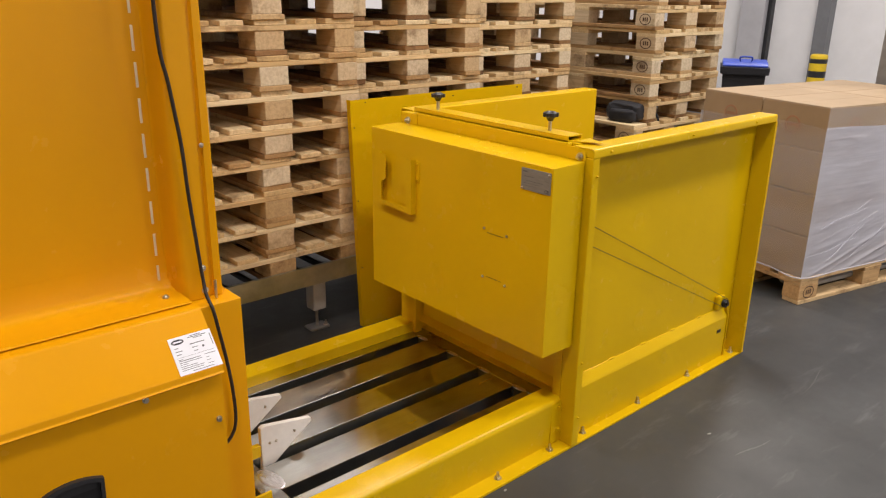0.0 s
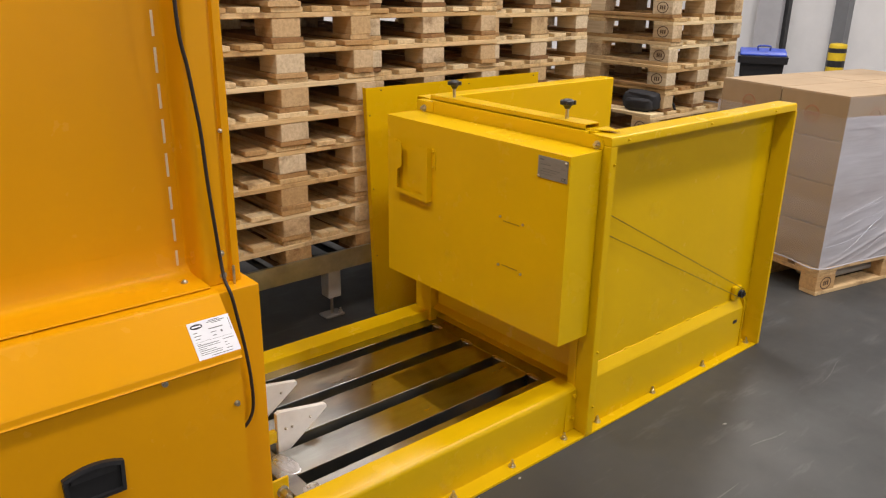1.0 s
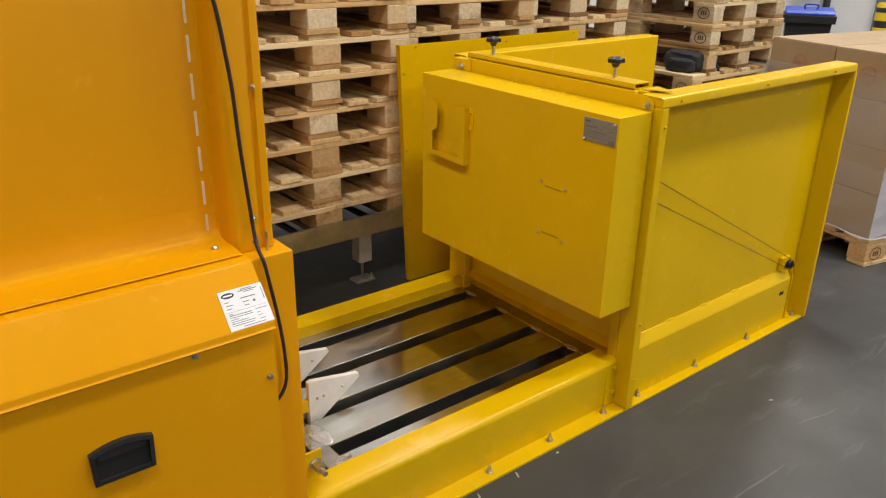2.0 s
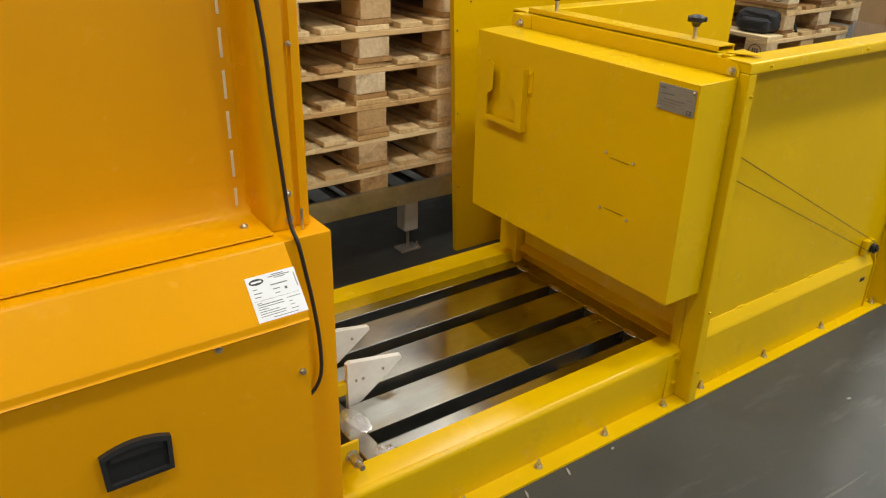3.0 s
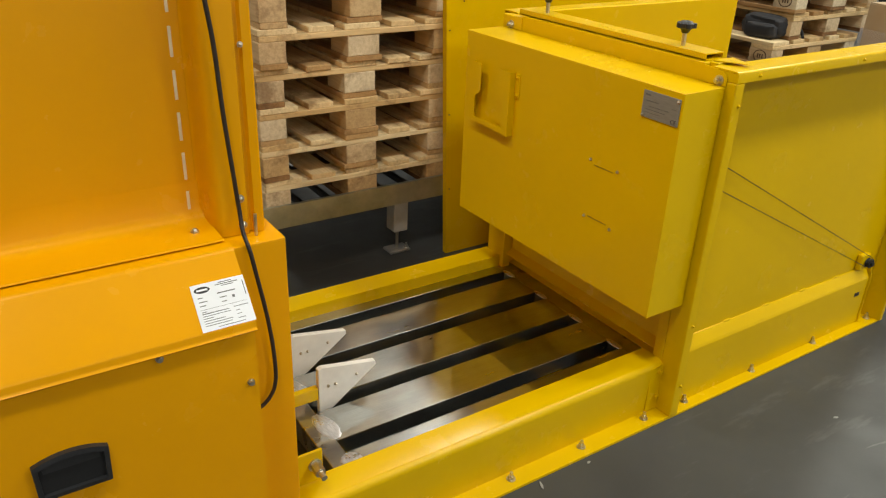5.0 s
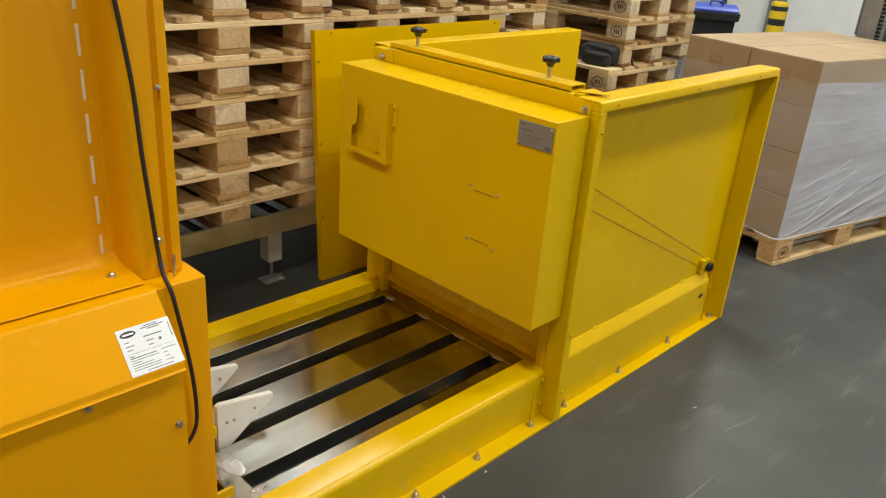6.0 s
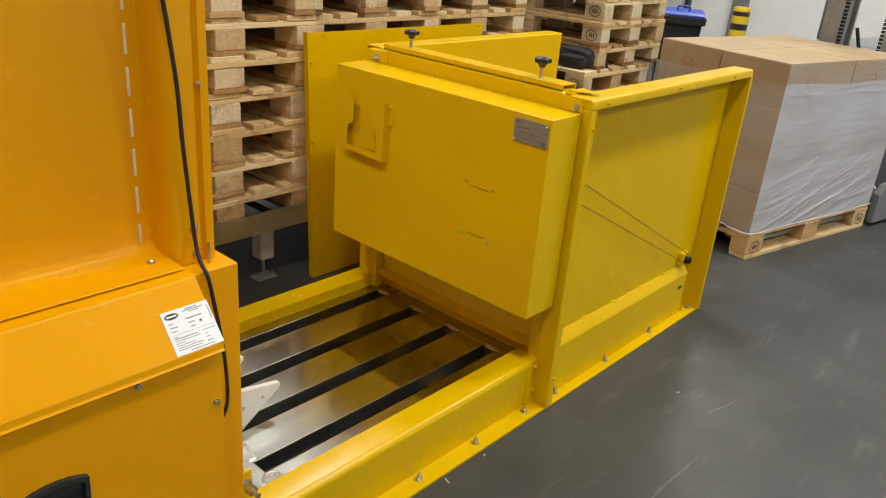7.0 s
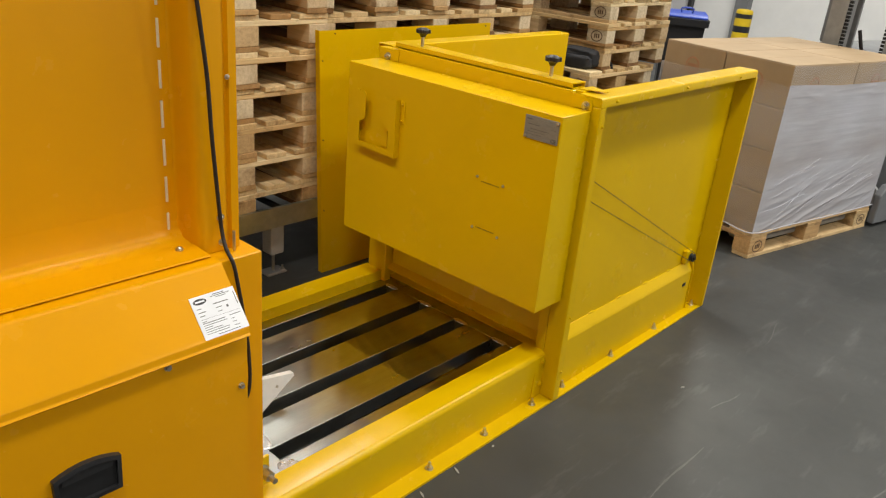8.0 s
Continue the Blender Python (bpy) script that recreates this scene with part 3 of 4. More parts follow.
def star_knob(x, y):
    k = yellow("star_knob", lathe_bm([(0.009, 1.124), (0.014, 1.134), (0.022, 1.139), (0.022, 1.149), (0.014, 1.155), (0.001, 1.157)], 16), BLACK, None, "black plastic star knob on a threaded stud", Matrix.Translation((x, y, 0)), True)
    for i in range(5):
        bm = prism_bm([(0.008, -0.009), (0.024, -0.0085), (0.0275, -0.004), (0.0275, 0.004), (0.024, 0.0085), (0.008, 0.009)], 1.138, 1.151, "z", 0.002)
        part("lobe", bm, BLACK, k, "", pose(0, 0, 0, 0, 0, 20 + 72 * i), True)
    part("stud", round_bm(0.006, 1.0905, 1.1285, 12), ZINC, k, "bright threaded stud")


star_knob(2.056, 1.717)
star_knob(2.056, 2.281)

# near side wall: sheet, lips and lower beam
SHEET_Y = 1.565
side_wall = yellow("side_wall", block_bm(2.051, 3.172, SHEET_Y, SHEET_Y + 0.004, 0.05, 1.045), YELLOW)
part("top_lip", prism_bm(folded([(1.495, 1.040), (1.495, 1.061), (1.498, 1.066), (1.503, 1.068), (1.576, 1.068), (1.576, 1.03)], -0.004), 2.0145, 3.190, "x"), YELLOW, side_wall, "", None, True)
part("lip_end", block_bm(2.0152, 2.06, 1.4992, 1.5715, 1.0395, 1.0638, 0.001), YELLOW, side_wall)
part("end_lip", prism_bm(folded([(3.170, SHEET_Y - 0.0005), (3.178, 1.503), (3.180, 1.496), (3.188, 1.496), (3.193, 1.60)], -0.004), 0.0095, 1.0395, "z"), YELLOW, side_wall, "", None, True)
part("floor_flange", block_bm(2.0145, 3.194, 1.499, 1.60, 0.0005, 0.009, 0.001), YELLOW, side_wall, "")
beam = part("lower_beam", prism_bm([(1.536, 0.0095), (1.536, 0.196), (1.540, 0.205), (1.560, 0.236), (1.5645, 0.238), (1.5645, 0.0095)], 2.052, 3.088, "x", 0.002), YELLOW, side_wall, "yellow boxed lower beam")
part("end_cap", prism_bm([(1.530, 0.012), (1.530, 0.205), (1.540, 0.235), (1.5645, 0.262), (1.5645, 0.012)], 3.0885, 3.0925, "x"), YELLOW, beam)
part("slot", block_bm(3.018, 3.048, 1.5345, 1.5362, 0.135, 0.150, 0.0005), BLACK, beam, "dark slot")
for x in (2.12, 2.455, 2.803, 3.15):
    part("bolt", FLANGE_BOLT, None, side_wall, "zinc-plated bolt", Matrix.Translation((x, 1.531, 0.009)))
for x, z in ((2.036, 0.98), (2.036, 0.33), (2.036, 0.12)):
    part("screw", PAINTED_SCREW, None, side_wall, "", facing_y(x, 1.495, z))
for x in (2.10, 2.57, 3.02):
    part("screw", PAINTED_SCREW, None, side_wall, "", facing_y(x, 1.495, 1.053))
for x in (2.3, 2.5, 2.7, 2.9):
    part("weld_seam", lathe_bm([(0.0015, -0.02), (0.004, -0.012), (0.0045, 0.0), (0.004, 0.012), (0.0015, 0.02)], 8), YELLOW, side_wall, "", Matrix.Translation((x, 1.562, 0.238)) @ Matrix.Rotation(radians(90), 4, "Y"), True)
for a, b in (((2.052, 1.560, 0.824), (3.068, 1.535, 0.284)), ((2.052, 1.560, 0.751), (3.035, 1.535, 0.256))):
    part("cord", tube_bm([a, tuple((u + v) / 2 for u, v in zip(a, b)), b], 0.0013, 6), CORD, side_wall, "thin dark pull cord")
pulley = part("pulley", lathe_bm([(0.016, 0), (0.019, 0.003), (0.014, 0.008), (0.019, 0.014), (0.017, 0.017), (0.008, 0.017), (0.008, 0.024)], 18), CHAIN, side_wall, "small dark cord pulley", facing_y(3.052, 1.543, 0.268), True)
part("pulley_bracket", block_bm(3.015, 3.068, 1.5435, 1.5645, 0.238, 0.300, 0.004), YELLOW, side_wall, "")

# far side wall and the outer guard sheet
far_wall = yellow("side_wall", block_bm(2.051, 3.207, 2.430, 2.434, 0.02, 1.05), YELLOW)
part("top_lip", prism_bm(folded([(2.426, 0.40), (2.426, 1.067), (2.43, 1.071), (2.50, 1.071), (2.50, 1.04)], -0.004), 2.051, 3.212, "x"), YELLOW, far_wall, "")
part("end_lip", block_bm(3.208, 3.212, 2.43, 2.52, 0.0, 1.05), YELLOW, far_wall, "")
guard = yellow("guard_sheet", prism_bm([(2.054, 0.0), (3.08, 0.0), (3.08, 1.069), (2.008, 1.069)], 2.800, 2.803, "y"), YELLOW)
part("edge_fold", prism_bm([(2.054, 0.0), (2.057, 0.0), (2.011, 1.069), (2.008, 1.069)], 2.8032, 2.826, "y"), YELLOW, guard)
for x, z in ((2.055, 0.30), (2.027, 0.95), (2.04, 0.62), (2.088, 1.055), (2.6, 1.045), (3.04, 1.055)):
    part("screw", DARK_SCREW, None, guard, "", facing_y(x, 2.8002, z))
yellow("floor_plate", block_bm(2.18, 3.2, 1.64, 2.42, 0.0, 0.012, 0.002))


# ---------------------------------------------------------------- orange tower
tower = thing("wrapper_tower", pose(0.1, 1.38, 0), "orange powder-coated machine tower with a lower cabinet", "machine")
OB = Matrix.Translation((-0.1, -1.38, 0))


def orange(name, bm, mat=ORANGE, label="", smooth=False):
    return part(name, bm, mat, tower, label, OB, smooth)


panel = orange("front_panel", prism_bm([(1.384, 0.04), (1.384, 0.800), (1.388, 0.8105), (1.45, 0.8105), (1.45, 0.04)], -1.3, 0.704, "x"))
cover = orange("sloped_cover", prism_bm(folded([(1.3728, 0.7955), (1.3755, 0.7975), (1.377, 0.800), (1.377, 0.8085), (1.3785, 0.8125), (1.383, 0.8167), (1.459, 0.9026), (1.463, 0.9065), (1.469, 0.909), (1.50, 0.909)], -0.003), -1.3, 0.705, "x", 0.0), smooth=True)
orange("corner_box", block_bm(0.55, 0.805, 1.478, 2.45, 0.04, 0.899, 0.004, 2), smooth=True)
orange("body", block_bm(-1.3, 0.549, 1.46, 2.45, 0.05, 0.897))
base = orange("upper_base", prism_bm(folded([(1.485, 0.9126), (1.487, 0.915), (1.55, 0.917), (1.572, 0.923), (1.5845, 0.940), (1.5845, 0.99)], -0.003), -1.3, 0.698, "x"), smooth=True)
orange("upper_panel", block_bm(-1.3, 0.688, 1.5848, 1.62, 0.93, 2.25))
column = orange("column", prism_bm([(0.6885, 1.5855), (0.6905, 1.584), (0.6925, 1.579), (0.694, 1.566), (0.696, 1.549), (0.699, 1.536), (0.704, 1.527), (0.712, 1.522), (0.754, 1.520), (0.757, 1.528), (0.763, 1.528), (0.766, 1.520), (0.780, 1.519), (0.783, 1.522), (0.783, 2.45), (0.6885, 2.45)], 0.9005, 2.25, "z"), smooth=True)
orange("rear_panel", block_bm(-1.3, 0.688, 2.42, 2.45, 0.898, 2.25))
orange("end_panel", block_bm(-1.3, -1.27, 1.6205, 2.4195, 0.898, 2.25))
orange("tower_roof", block_bm(-1.3, 0.781, 1.525, 2.45, 2.251, 2.30))
for x, z in ((0.548, 0.785), (0.690, 0.690), (0.10, 0.785), (-0.35, 0.785)):
    part("bolt", SMALL_BOLT, None, panel, "zinc-plated bolt", facing_y(x, 1.384, z))
for x in (0.664, 0.2, -0.3):
    part("bolt", DOME_SMALL, None, base, "domed zinc bolt", pose(x, 1.535, 0.9167))
for x, z in ((0.742, 0.968), (0.744, 0.918)):
    part("bolt", DOME_SMALL, None, column, "domed zinc bolt", facing_y(x, 1.5205, z))
part("screw", SMALL_SCREW, None, column, "", facing_y(0.762, 1.5195, 1.228))
part("latch_pin", round_bm(0.003, 0.9, 0.94, 10), ZINC, column, "bright upright pin", Matrix.Translation((0.762, 1.508, 0)))
# dashed slots: pale strips painted as the light seen through them, nothing cut
for i in range(9):
    z = 0.924 + i * 0.0697
    part("slot_light", block_bm(0.6695, 0.6745, 1.5835, 1.5852, z, z + 0.0485, 0.0005), SLOT_LIGHT, column, "pale strip painted as light through a slot, in a dashed line")

# pocket handle: frame, sunken back and grip lip
handle = part("pocket_handle", bmesh.new(), BLACK, panel, "black plastic pocket handle", Matrix.Translation((-0.007, 0, -0.006)))
n = 9


def arc_y(x):
    return 0.012 * (1 - ((x - 0.405) / 0.055) ** 2)


xs = [0.350 + 0.110 * i / (n - 1) for i in range(n)]
outer = [(x, 0.601 + 0.0 * x) for x in (0.352, 0.458)] + [(x, 0.666 + arc_y(x)) for x in xs[::-1]]


def ring_bm(outer_pts, inner_pts, y0, y1):
    bm = bmesh.new()
    o0 = [bm.verts.new((x, y0, z)) for x, z in outer_pts]
    i0 = [bm.verts.new((x, y0 - 0.001, z)) for x, z in inner_pts]
    o1 = [bm.verts.new((x, y1, z)) for x, z in outer_pts]
    i1 = [bm.verts.new((x, y1, z)) for x, z in inner_pts]
    k = len(outer_pts)
    for i in range(k):
        j = (i + 1) % k
        bm.faces.new((o0[i], o0[j], i0[j], i0[i]))
        bm.faces.new((o0[i], o1[i], o1[j], o0[j]))
        bm.faces.new((i0[i], i0[j], i1[j], i1[i]))
        bm.faces.new((o1[i], i1[i], i1[j], o1[j]))
    return bm


scale_in = [(0.405 + (x - 0.405) * 0.86, 0.638 + (z - 0.638) * 0.78) for x, z in outer]
part("bezel", ring_bm(outer, scale_in, 1.374, 1.3838), BLACK, handle, "", None, False)
part("pocket_back", prism_bm(scale_in, 1.3800, 1.3836, "y"), plain("black_pocket", (0.008, 0.008, 0.009), 0.6), handle)
part("grip_lip", prism_bm([(x, z) for x, z in [(0.364, 0.650), (0.446, 0.650)] + [(x2, 0.659 + arc_y(x2)) for x2 in (0.446, 0.425, 0.405, 0.385, 0.364)]], 1.3760, 1.3799, "y"), BLACK, handle)

# printed label on the sloped cover
LA = Matrix.Translation((0.663, 1.4045, 0.8418)) @ Matrix.Rotation(math.atan2(0.102, 0.090), 4, "X")
LA = LA @ Matrix.Translation((0, 0, 0.0006))
sticker = part("printed_label", block_bm(-0.045, 0.043, -0.0395, 0.0395, -0.0004, 0.0004), STICKER, cover, "white printed type label", LA)
oval = bmesh.new()
bmesh.ops.create_circle(oval, cap_ends=True, segments=20, radius=1, matrix=Matrix.Translation((-0.028, 0.029, 0.0008)) @ Matrix.Diagonal((0.013, 0.0055, 1, 1)))
part("logo_shape", oval, INK, sticker)
part("logo_bar", block_bm(-0.037, -0.019, 0.0275, 0.0305, 0.0009, 0.0011), STICKER, sticker)
for x0, x1, y, h in ((0.0, 0.022, 0.0355, 0.0013), (-0.006, 0.032, 0.0325, 0.0013), (0.004, 0.024, 0.0295, 0.0012), (-0.006, 0.024, 0.0185, 0.0017), (-0.038, -0.030, 0.0165, 0.0014), (-0.038, -0.024, 0.0095, 0.0014), (-0.004, 0.008, 0.0105, 0.0014), (-0.038, -0.028, 0.003, 0.0014), (-0.002, 0.006, 0.003, 0.0014),
                    (-0.040, 0.038, -0.0035, 0.0004), (-0.038, -0.030, -0.0075, 0.0011), (-0.038, 0.006, -0.0105, 0.0013), (-0.038, 0.008, -0.0145, 0.0010), (0.014, 0.038, -0.0095, 0.0010), (-0.038, -0.022, -0.0185, 0.0010), (0.016, 0.022, -0.0165, 0.0010), (-0.038, -0.004, -0.0225, 0.0010), (0.016, 0.024, -0.0225, 0.0010), (-0.038, 0.008, -0.0265, 0.0010), (-0.038, 0.006, -0.0305, 0.0010), (0.016, 0.028, -0.0295, 0.0010), (-0.018, 0.026, -0.0355, 0.0010)):
    part("text_bar", block_bm(x0, x1, y - h / 2, y + h / 2, 0.0004, 0.0008), GREY_INK, sticker)
part("text_bar", block_bm(0.0385, 0.0397, 0.006, 0.031, 0.0004, 0.0008), GREY_INK, sticker)
part("printed_sign", block_bm(0.0165, 0.0205, 0.006, 0.0105, 0.0004, 0.0008), GREY_INK, sticker)

# black cable down the column and into the cabinet
cable = part("cable", tube_bm([(0.680, 1.508, 2.1), (0.688, 1.508, 1.62), (0.691, 1.508, 1.434), (0.702, 1.508, 1.36), (0.709, 1.508, 1.303), (0.717, 1.508, 1.228), (0.722, 1.508, 1.127), (0.730, 1.508, 1.021), (0.735, 1.506, 0.95), (0.733, 1.49, 0.918), (0.735, 1.469, 0.892), (0.743, 1.466, 0.84), (0.755, 1.466, 0.765), (0.763, 1.466, 0.69), (0.764, 1.466, 0.62), (0.752, 1.466, 0.585), (0.728, 1.466, 0.565), (0.70, 1.465, 0.56)], 0.0037, 10), RUBBER, tower, "black power cable hanging down the column", OB, True)


# ---------------------------------------------------------------- loaded pallet and truck
LOAD = pose(3.94, 1.597, 0, 0, 0, -12.6)
pallet(LOAD, "fresh pine pallet under a wrapped carton load", "", NEW_SET, True, 900)


def print_disc(c, m):
    """Faint round print with a bar through it."""
    ring = [(0.045 * math.cos(i * math.tau / 20), 0.045 * math.sin(i * math.tau / 20)) for i in range(20)]
    core = [(x * 0.8, z * 0.8) for x, z in ring]
    part("print_mark", ring_bm(ring, core, 0.0, 0.0008), FADED, c, "faded reddish round print", m)
    part("print_bar", block_bm(-0.03, 0.03, 0.0, 0.0008, -0.008, 0.008), FADED, c, "", m)


def carton(x, y, z, sx, sy, sz, seed):
    r = random.Random(seed)
    c = thing("carton", LOAD @ pose(x, y, z, 0, 0, r.uniform(-0.25, 0.25)), "brown cardboard carton in a block load on the pallet", "carton", "cartons on the pallet")
    g = 0.003
    part("body", block_bm(g, sx - g, g, sy - g, 0.0, sz - 0.0045, 0.004, 2), CARD, c)
    if seed >= 30:
        print_disc(c, pose(sx * 0.36, g - 0.0008, sz * 0.5))
        print_disc(c, pose(g - 0.0008, sy * 0.5, sz * 0.5, 0, 0, -90))
    for a, b in ((g + 0.001, sy / 2 - 0.0012), (sy / 2 + 0.0012, sy - g - 0.001)):
        part("flap", block_bm(g + 0.001, sx - g - 0.001, a, b, sz - 0.0044, sz - 0.0012, 0.0008), CARD, c)


for layer in range(4):
    for ix in range(2):
        for iy in range(2):
            carton(0.005 + ix * 0.595, 0.005 + iy * 0.395, 0.146 + layer * 0.2175, 0.595, 0.395, 0.2175, layer * 10 + ix * 3 + iy)


def film_panel(length, height, cols, rows, seed, depth):
    """A creased sheet in its own plane: x along, z up, folds towards -y."""
    bm = bmesh.new()
    grid = []
    for j in range(rows + 1):
        row = []
        for i in range(cols + 1):
            u, v = i / cols, j / rows
            slant = v * height * 9 - u * length * (2.4 if v < 0.6 else 0.5)
            n1 = noise.noise(Vector((u * length * 1.1 + seed, slant, 0.3 + seed)))
            n2 = noise.noise(Vector((u * length * 2.3 + seed, slant * 2.1, seed)))
            f = max(0.0, 1 - abs(n1) * 3.2) ** 2 + 0.4 * max(0.0, 1 - abs(n2) * 3.5) ** 2
            k = max(0.07, 1.0 - 1.9 * v)
            k += 0.35 * max(0.0, 1 - abs(v - 0.93) * 14)
            ztop = height + 0.012 * math.sin(u * 5 + seed) if j == rows else v * height
            row.append(bm.verts.new((u * length, -depth * f * k * min(1, 8 * min(u, 1 - u) + 0.1), ztop)))
        grid.append(row)
    for j in range(rows):
        for i in range(cols):
            bm.faces.new((grid[j][i], grid[j][i + 1], grid[j + 1][i + 1], grid[j + 1][i]))
    return bm


wrap = thing("stretch_wrap", LOAD @ pose(0, 0, 0), "milky stretch film with painted sheen, wrapped in folds round the cartons", "stretch film")
part("film_side", film_panel(1.2, 0.77, 110, 200, 1.7, 0.0055), FILM_SHEEN, wrap, "milky film with reflected sheen painted in", pose(0.0, 0.004, 0.137), True)
part("film_side", film_panel(1.2, 0.105, 40, 8, 2.9, 0.002), FILM_THIN, wrap, "clear upper film turn", pose(0.0, 0.004, 0.908), True)
part("film_hem", tube_bm([(-0.006, 0.80, 0.150), (-0.012, 0.5, 0.147), (-0.008, 0.2, 0.152), (-0.010, 0.0, 0.150), (0.3, -0.008, 0.150), (0.7, -0.012, 0.148), (1.2, -0.008, 0.151)], 0.0035, 6), FILM_SHEEN, wrap, "gathered film hem", None, True)
part("film_side", film_panel(0.79, 0.77, 40, 60, 4.1, 0.006), FILM_THIN, wrap, "nearly clear film", pose(0.003, 0.796, 0.137, 0, 0, -90), True)
part("film_side", film_panel(1.2, 0.77, 30, 30, 6.1, 0.006), FILM_SHEEN, wrap, "", pose(1.2, 0.800, 0.137, 0, 0, 180), True)
part("film_side", film_panel(0.79, 0.77, 30, 30, 8.1, 0.006), FILM_THIN, wrap, "", pose(1.199, 0.005, 0.137, 0, 0, 90), True)

fold_rnd = random.Random(21)
for i in range(11):
    x0, z0 = fold_rnd.uniform(0.0, 0.75), fold_rnd.uniform(0.16, 0.42)
    run, rise = fold_rnd.uniform(0.25, 0.5), fold_rnd.uniform(0.05, 0.16)
    pts = [(x0 + run * f, -0.0028 - 0.0015 * math.sin(math.pi * f), z0 + rise * f + 0.006 * math.sin(7 * f + i)) for f in (0, 0.2, 0.45, 0.7, 1.0)]
    part("film_fold", tube_bm(pts, fold_rnd.uniform(0.0006, 0.0013), 6, 4), FILM_SHEEN, wrap, "", None, True)

truck = thing("stacker_truck", LOAD @ pose(1.24, 0.4, 0), "grey electric stacker truck with a steel mast behind the load", "truck")
fork_frame = part("fork_carriage", ring_bm([(-0.37, 0.12), (0.37, 0.12), (0.385, 0.15), (0.385, 0.23), (0.33, 0.27), (0.31, 0.45), (-0.31, 0.45), (-0.33, 0.27), (-0.385, 0.23), (-0.385, 0.15)],
                                        [(-0.18, 0.24), (0.14, 0.24), (0.17, 0.25), (0.19, 0.27), (0.21, 0.30), (0.22, 0.40), (0.0, 0.405), (-0.22, 0.40), (-0.21, 0.30), (-0.19, 0.26)], -0.012, 0.013), CARRIAGE, truck, "light grey steel fork carriage plate", pose(0.02, 0, 0, 0, 0, -90))
part("top_edge", block_bm(0.0, 0.05, -0.31, 0.31, 0.4505, 0.475, 0.004), CARRIAGE, fork_frame, "", Matrix.Rotation(radians(90), 4, "Z"))
for y in (-0.27, 0.27):
    part("fork", block_bm(-1.15, 0.0, y - 0.07, y + 0.07, 0.045, 0.085, 0.01), MAST, truck, "steel fork arm")
for y in (-0.23, 0.23):
    s = 1 if y < 0 else -1
    ch = part("mast_channel", prism_bm(folded([(0.10, y + s * 0.09), (0.10, y), (0.24, y), (0.24, y + s * 0.09)], -0.018 * s), 0.04, 2.6, "z"), MAST, truck, "grey steel mast channel")
    part("inner_channel", block_bm(0.125, 0.215, y + s * 0.03, y + s * 0.075, 0.06, 2.55, 0.006), MAST, ch, "")
    bm = bmesh.new()
    for i in range(90):
        block_bm(0.085, 0.099, y + s * 0.085, y + s * 0.113, 0.42 + i * 0.022, 0.436 + i * 0.022, bm=bm)
    part("lift_chain", bm, CHAIN, truck, "dark oily lift chain")
for z0, z1, mat in ((0.50, 0.62, CARRIAGE), (0.66, 0.80, CARRIAGE), (0.10, 0.46, BLACK), (2.35, 2.5, MAST)):
    part("cross_plate", block_bm(0.2, 0.23, -0.13, 0.13, z0, z1, 0.004), mat, truck)
part("hose", tube_bm([(0.22, 0.10, 1.1), (0.22, 0.04, 0.95), (0.22, -0.06, 0.78), (0.22, -0.12, 0.62)], 0.011), RUBBER, truck, "black hydraulic hose")
body = part("truck_body", prism_bm([(0.27, 0.03), (0.30, 0.02), (1.6, 0.02), (1.7, 0.2), (1.7, 0.9), (1.6, 0.98), (0.36, 0.98), (0.28, 0.9)], -0.43, 0.43, "y", 0.02), TRUCK, truck, "grey painted truck body")
part("side_groove", block_bm(0.55, 1.1, -0.4315, -0.4295, 0.33, 0.34), BLACK, body)
part("wheel_arm", prism_bm([(-0.0, 0.02), (0.3, 0.02), (0.3, 0.26), (0.05, 0.26), (-0.0, 0.20)], -0.43, -0.385, "y", 0.008), TRUCK, truck, "grey straddle arm")
for y in (-0.40, 0.40):
    part("guard_post", block_bm(0.36, 0.42, y - 0.03, y + 0.03, 0.98, 2.3, 0.008), TRUCK, truck, "dark guard post")
seat = part("seat", block_bm(0.95, 1.06, -0.22, 0.12, 0.982, 1.12, 0.04, 3), BLACK, truck, "black truck seat back with headrest", None, True)
part("headrest", block_bm(0.96, 1.05, -0.14, 0.04, 1.15, 1.33, 0.04, 3), BLACK, seat, "", None, True)


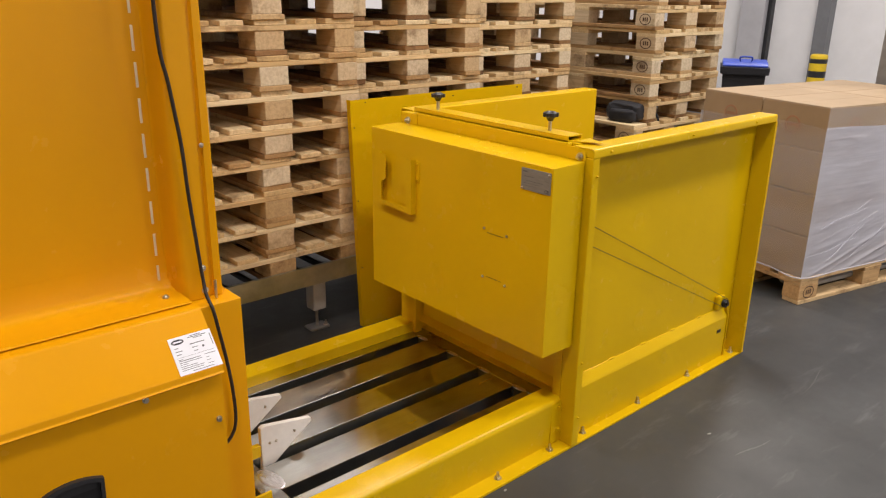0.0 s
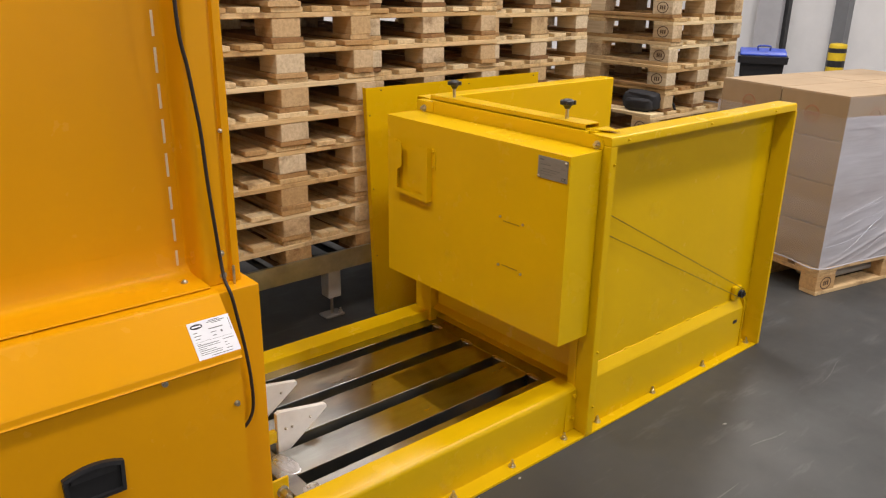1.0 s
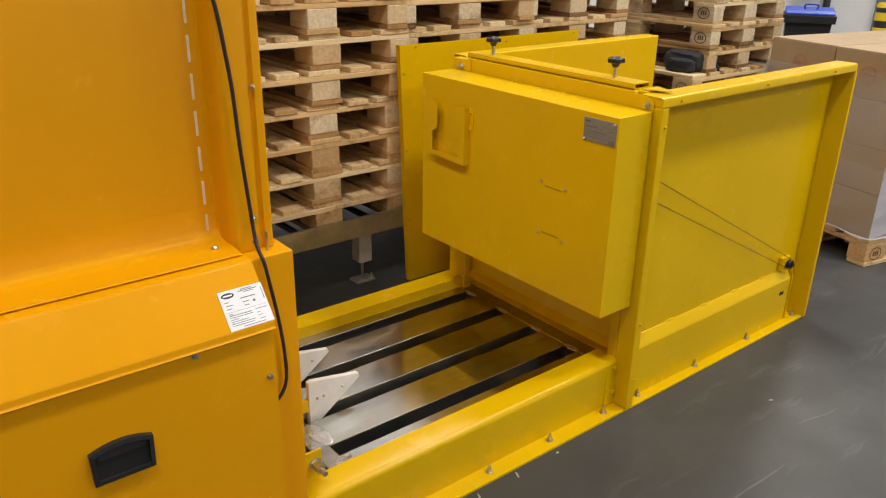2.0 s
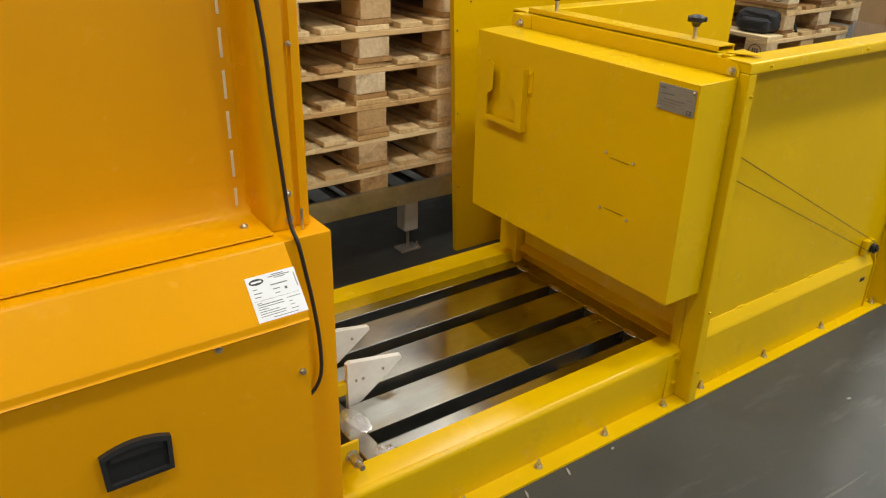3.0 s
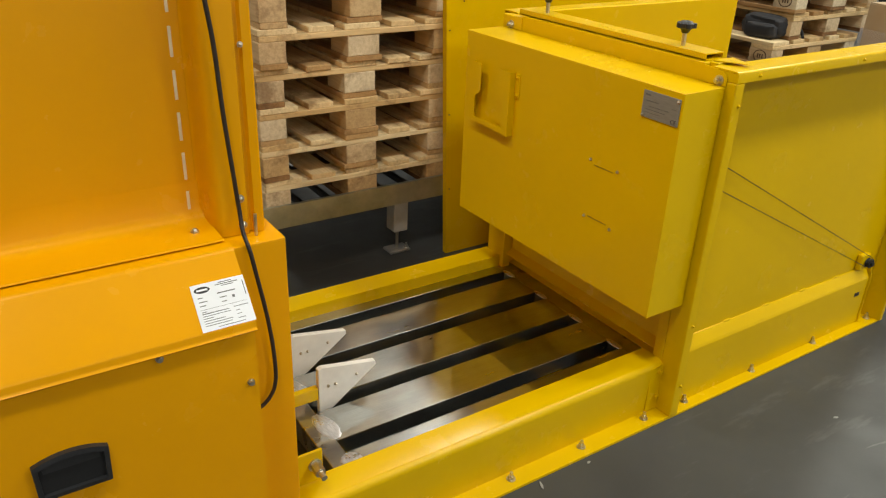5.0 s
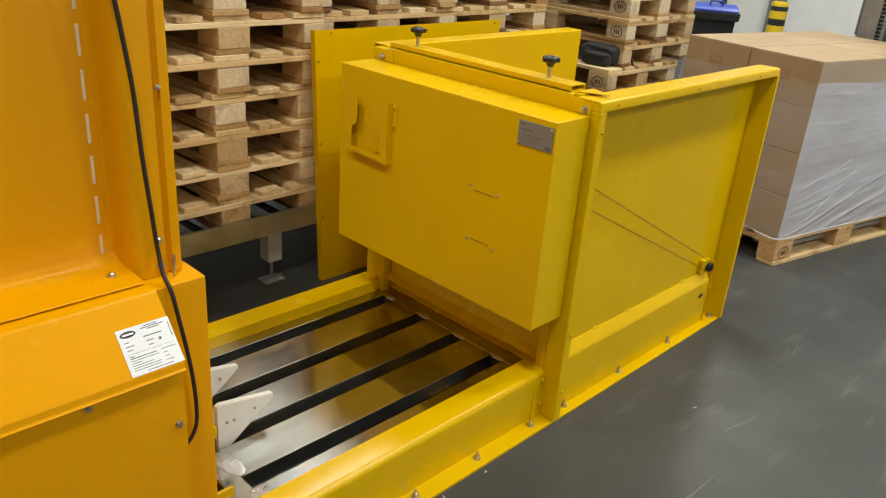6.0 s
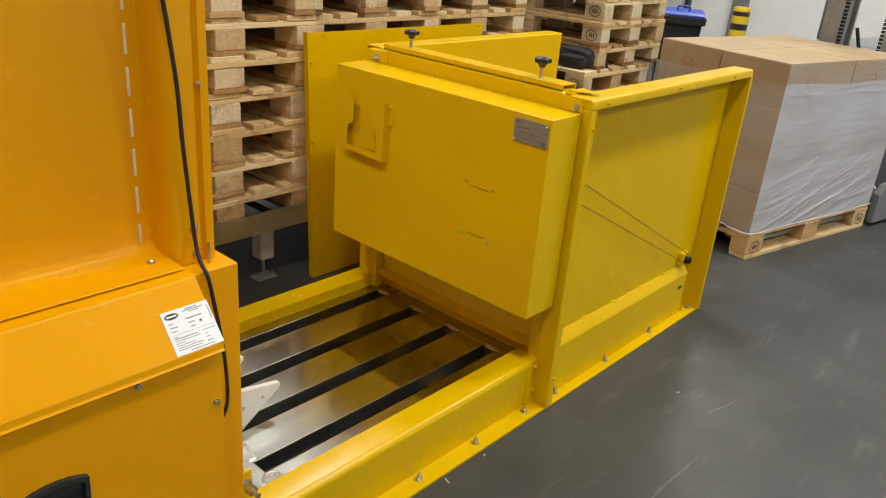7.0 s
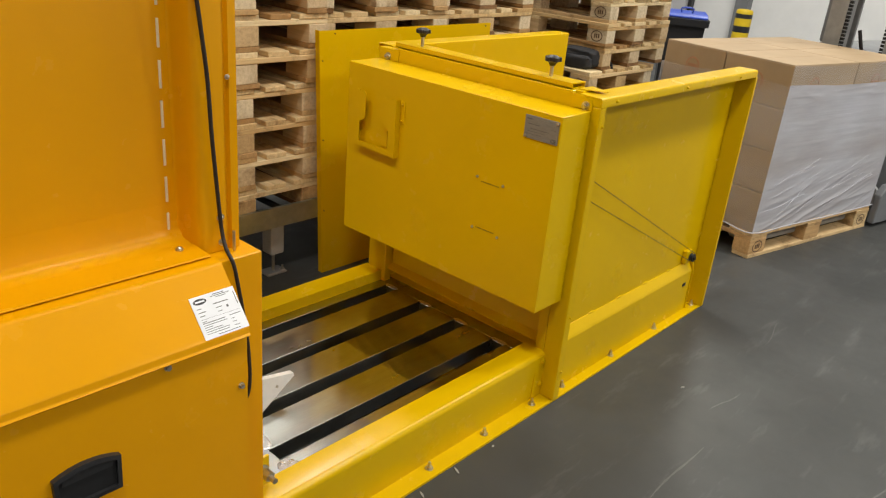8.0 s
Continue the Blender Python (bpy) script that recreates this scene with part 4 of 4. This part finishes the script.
# ---------------------------------------------------------------- bin, bollard, bag
def wheeled_bin():
    b = thing("waste_bin", pose(6.85, 3.6, 0, 0, 0, -60) @ Matrix.Diagonal((0.76, 0.76, 0.93, 1)), "black wheeled waste bin with a blue lid", "waste bin")
    bm = bmesh.new()
    rings = []
    for z, hx, hy in ((0.06, 0.17, 0.19), (0.09, 0.185, 0.205), (0.90, 0.235, 0.26), (0.902, 0.265, 0.30), (0.965, 0.270, 0.305), (0.968, 0.24, 0.27)):
        rings.append([bm.verts.new((sx * hx, sy * hy, z)) for sx, sy in ((-1, -1), (1, -1), (1, 1), (-1, 1))])
    for a, c in zip(rings, rings[1:]):
        for i in range(4):
            bm.faces.new((a[i], a[(i + 1) % 4], c[(i + 1) % 4], c[i]))
    bm.faces.new(rings[0][::-1])
    bm.faces.new(rings[-1])
    bmesh.ops.bevel(bm, geom=[e for e in bm.edges if abs(e.verts[0].co.z - e.verts[1].co.z) > 0.005], offset=0.02, segments=3, affect="EDGES")
    part("body", bm, BLACK, b, "", None, True)
    lid = part("lid", prism_bm([(-0.26, 0.97), (-0.26, 0.985), (-0.20, 1.01), (0.17, 1.018), (0.25, 0.995), (0.27, 0.97)], -0.25, 0.25, "x", 0.012), BLUE, b, "blue plastic lid", None, True)
    part("lid_grip", tube_bm([(-0.06, -0.24, 1.02), (-0.06, -0.26, 1.06), (0.06, -0.26, 1.06), (0.06, -0.24, 1.02)], 0.009), BLUE, lid)
    part("rear_bar", block_bm(-0.24, 0.24, 0.305, 0.40, 0.935, 0.965, 0.012), BLACK, b)
    lab = part("paper_label", block_bm(-0.2695, -0.2375, -0.06, 0.10, 0.70, 0.755), STICKER, b, "white paper label")
    for k in range(3):
        part("text_bar", block_bm(-0.2702, -0.2696, -0.045 + k * 0.045, -0.01 + k * 0.045, 0.715, 0.74), GREY_INK, lab)
    for x in (-0.2, 0.2):
        part("wheel", round_bm(0.1, -0.02, 0.02, 18, None, 0.006), RUBBER, b, "black rubber wheel", Matrix.Translation((x, 0.20, 0.10)) @ Matrix.Rotation(radians(90), 4, "Y"), True)


wheeled_bin()


def bollard():
    b = thing("guard_bollard", pose(10.3, 4.44, 0) @ Matrix.Diagonal((1.0, 1.0, 0.79, 1)), "black and yellow striped guard bollard on the floor", "bollard")
    z = 0.0
    for i, h in enumerate((0.2, 0.1, 0.12, 0.1, 0.12, 0.1, 0.12, 0.07, 0.07)):
        top = i == 8
        prof = [(0.105, z), (0.105, z + h)] if not top else [(0.105, z), (0.105, z + h * 0.6), (0.09, z + h * 0.9), (0.06, z + h)]
        part("band", lathe_bm(prof, 24), SIGNAL if i % 2 == 0 else BLACK, b, "yellow band" if i % 2 == 0 else "black band", None, True)
        z += h


bollard()


def backpack():
    """A slumped soft bag: a rounded body with folds, a front pocket, a loop and a strap."""
    c = thing("backpack", pose(4.39, 3.06, 0.7205, 0, 0, 8), "slumped black fabric backpack lying on the protruding pallets", "bag")

    def soft(sx, sy, sz, seed):
        bm = bmesh.new()
        bmesh.ops.create_uvsphere(bm, u_segments=28, v_segments=18, radius=1.0)
        for v in bm.verts:
            d = v.co.normalized()
            k = Vector([math.copysign(abs(a) ** 0.55, a) for a in d])
            f = 1 + 0.10 * noise.noise(d * 2.6 + Vector((seed, 0, 0))) + 0.05 * noise.noise(d * 7 + Vector((0, seed, 0)))
            v.co = Vector((k.x * sx * f, k.y * sy * f, max(-1.0, k.z * f) * sz + sz))
        return bm

    part("bag_body", soft(0.105, 0.13, 0.062, 3.0), FABRIC, c, "", None, True)
    part("front_pocket", soft(0.04, 0.095, 0.042, 8.0), FABRIC, c, "", Matrix.Translation((-0.095, -0.01, 0)), True)
    part("carry_loop", tube_bm([(0.03, -0.11, 0.10), (0.05, -0.14, 0.125), (0.08, -0.13, 0.115), (0.085, -0.10, 0.09)], 0.007), FABRIC, c, "", None, True)
    part("strap", tube_bm([(0.07, -0.10, 0.07), (0.115, -0.135, 0.045), (0.125, -0.15, 0.012), (0.10, -0.165, 0.006)], 0.008), FABRIC, c, "", None, True)


backpack()


# ---------------------------------------------------------------- marks and flecks on the floor
def scrape(x0, y0, x1, y1, width, seed):
    """A thin scraped mark with a ragged outline, tapering at both ends."""
    r = random.Random(seed)
    n = 14
    up = Vector((x1 - x0, y1 - y0, 0))
    side = Vector((-up.y, up.x, 0)).normalized()
    left, right = [], []
    for i in range(n + 1):
        f = i / n
        mid = Vector((x0, y0, 0)) + up * f + side * 0.006 * math.sin(f * 5 + seed)
        w = width * (0.12 + math.sin(math.pi * f) ** 0.6) * r.uniform(0.5, 1.0)
        left.append(mid + side * w)
        right.append(mid - side * w * r.uniform(0.5, 1.0))
    pts = [(p.x, p.y) for p in right + left[::-1]]
    part("scuff", prism_bm(pts, 0.0004, 0.0007, "z"), SCUFF, hall_slab, "pale scraped mark")


for i, (x0, y0, x1, y1, w) in enumerate(((1.80, 1.012, 2.20, 1.022, 0.0038), (2.42, 1.096, 2.62, 1.070, 0.0045), (2.30, 0.55, 2.62, 0.50, 0.004), (3.05, 1.15, 3.32, 1.19, 0.003), (2.9, 0.62, 3.3, 0.70, 0.004))):
    scrape(x0, y0, x1, y1, w, i)


# a small flat pale fleck with a ragged outline
def crumb(x, y, length, turn, seed):
    r = random.Random(seed)
    pts = [(length * r.uniform(0.35, 0.55) * math.cos(a), 0.0035 * r.uniform(0.6, 1.2) * math.sin(a)) for a in (0.2, 1.1, 2.0, 2.9, 3.8, 4.7, 5.6)]
    c = new("pale_fleck", mesh_of("pale_fleck", prism_bm(pts, 0.0005, 0.003, "z"), FLECK))
    c.matrix_world = pose(x, y, 0, 0, 0, turn)
    tagged(c, "small pale fleck on the concrete floor", "litter", "crumbs on the floor")


for i, (x, y, length, turn) in enumerate(((1.493, 1.478, 0.034, 68), (1.668, 1.480, 0.014, 10), (1.340, 1.474, 0.030, 70), (2.481, 1.234, 0.022, -15))):
    crumb(x, y, length, turn, 40 + i)
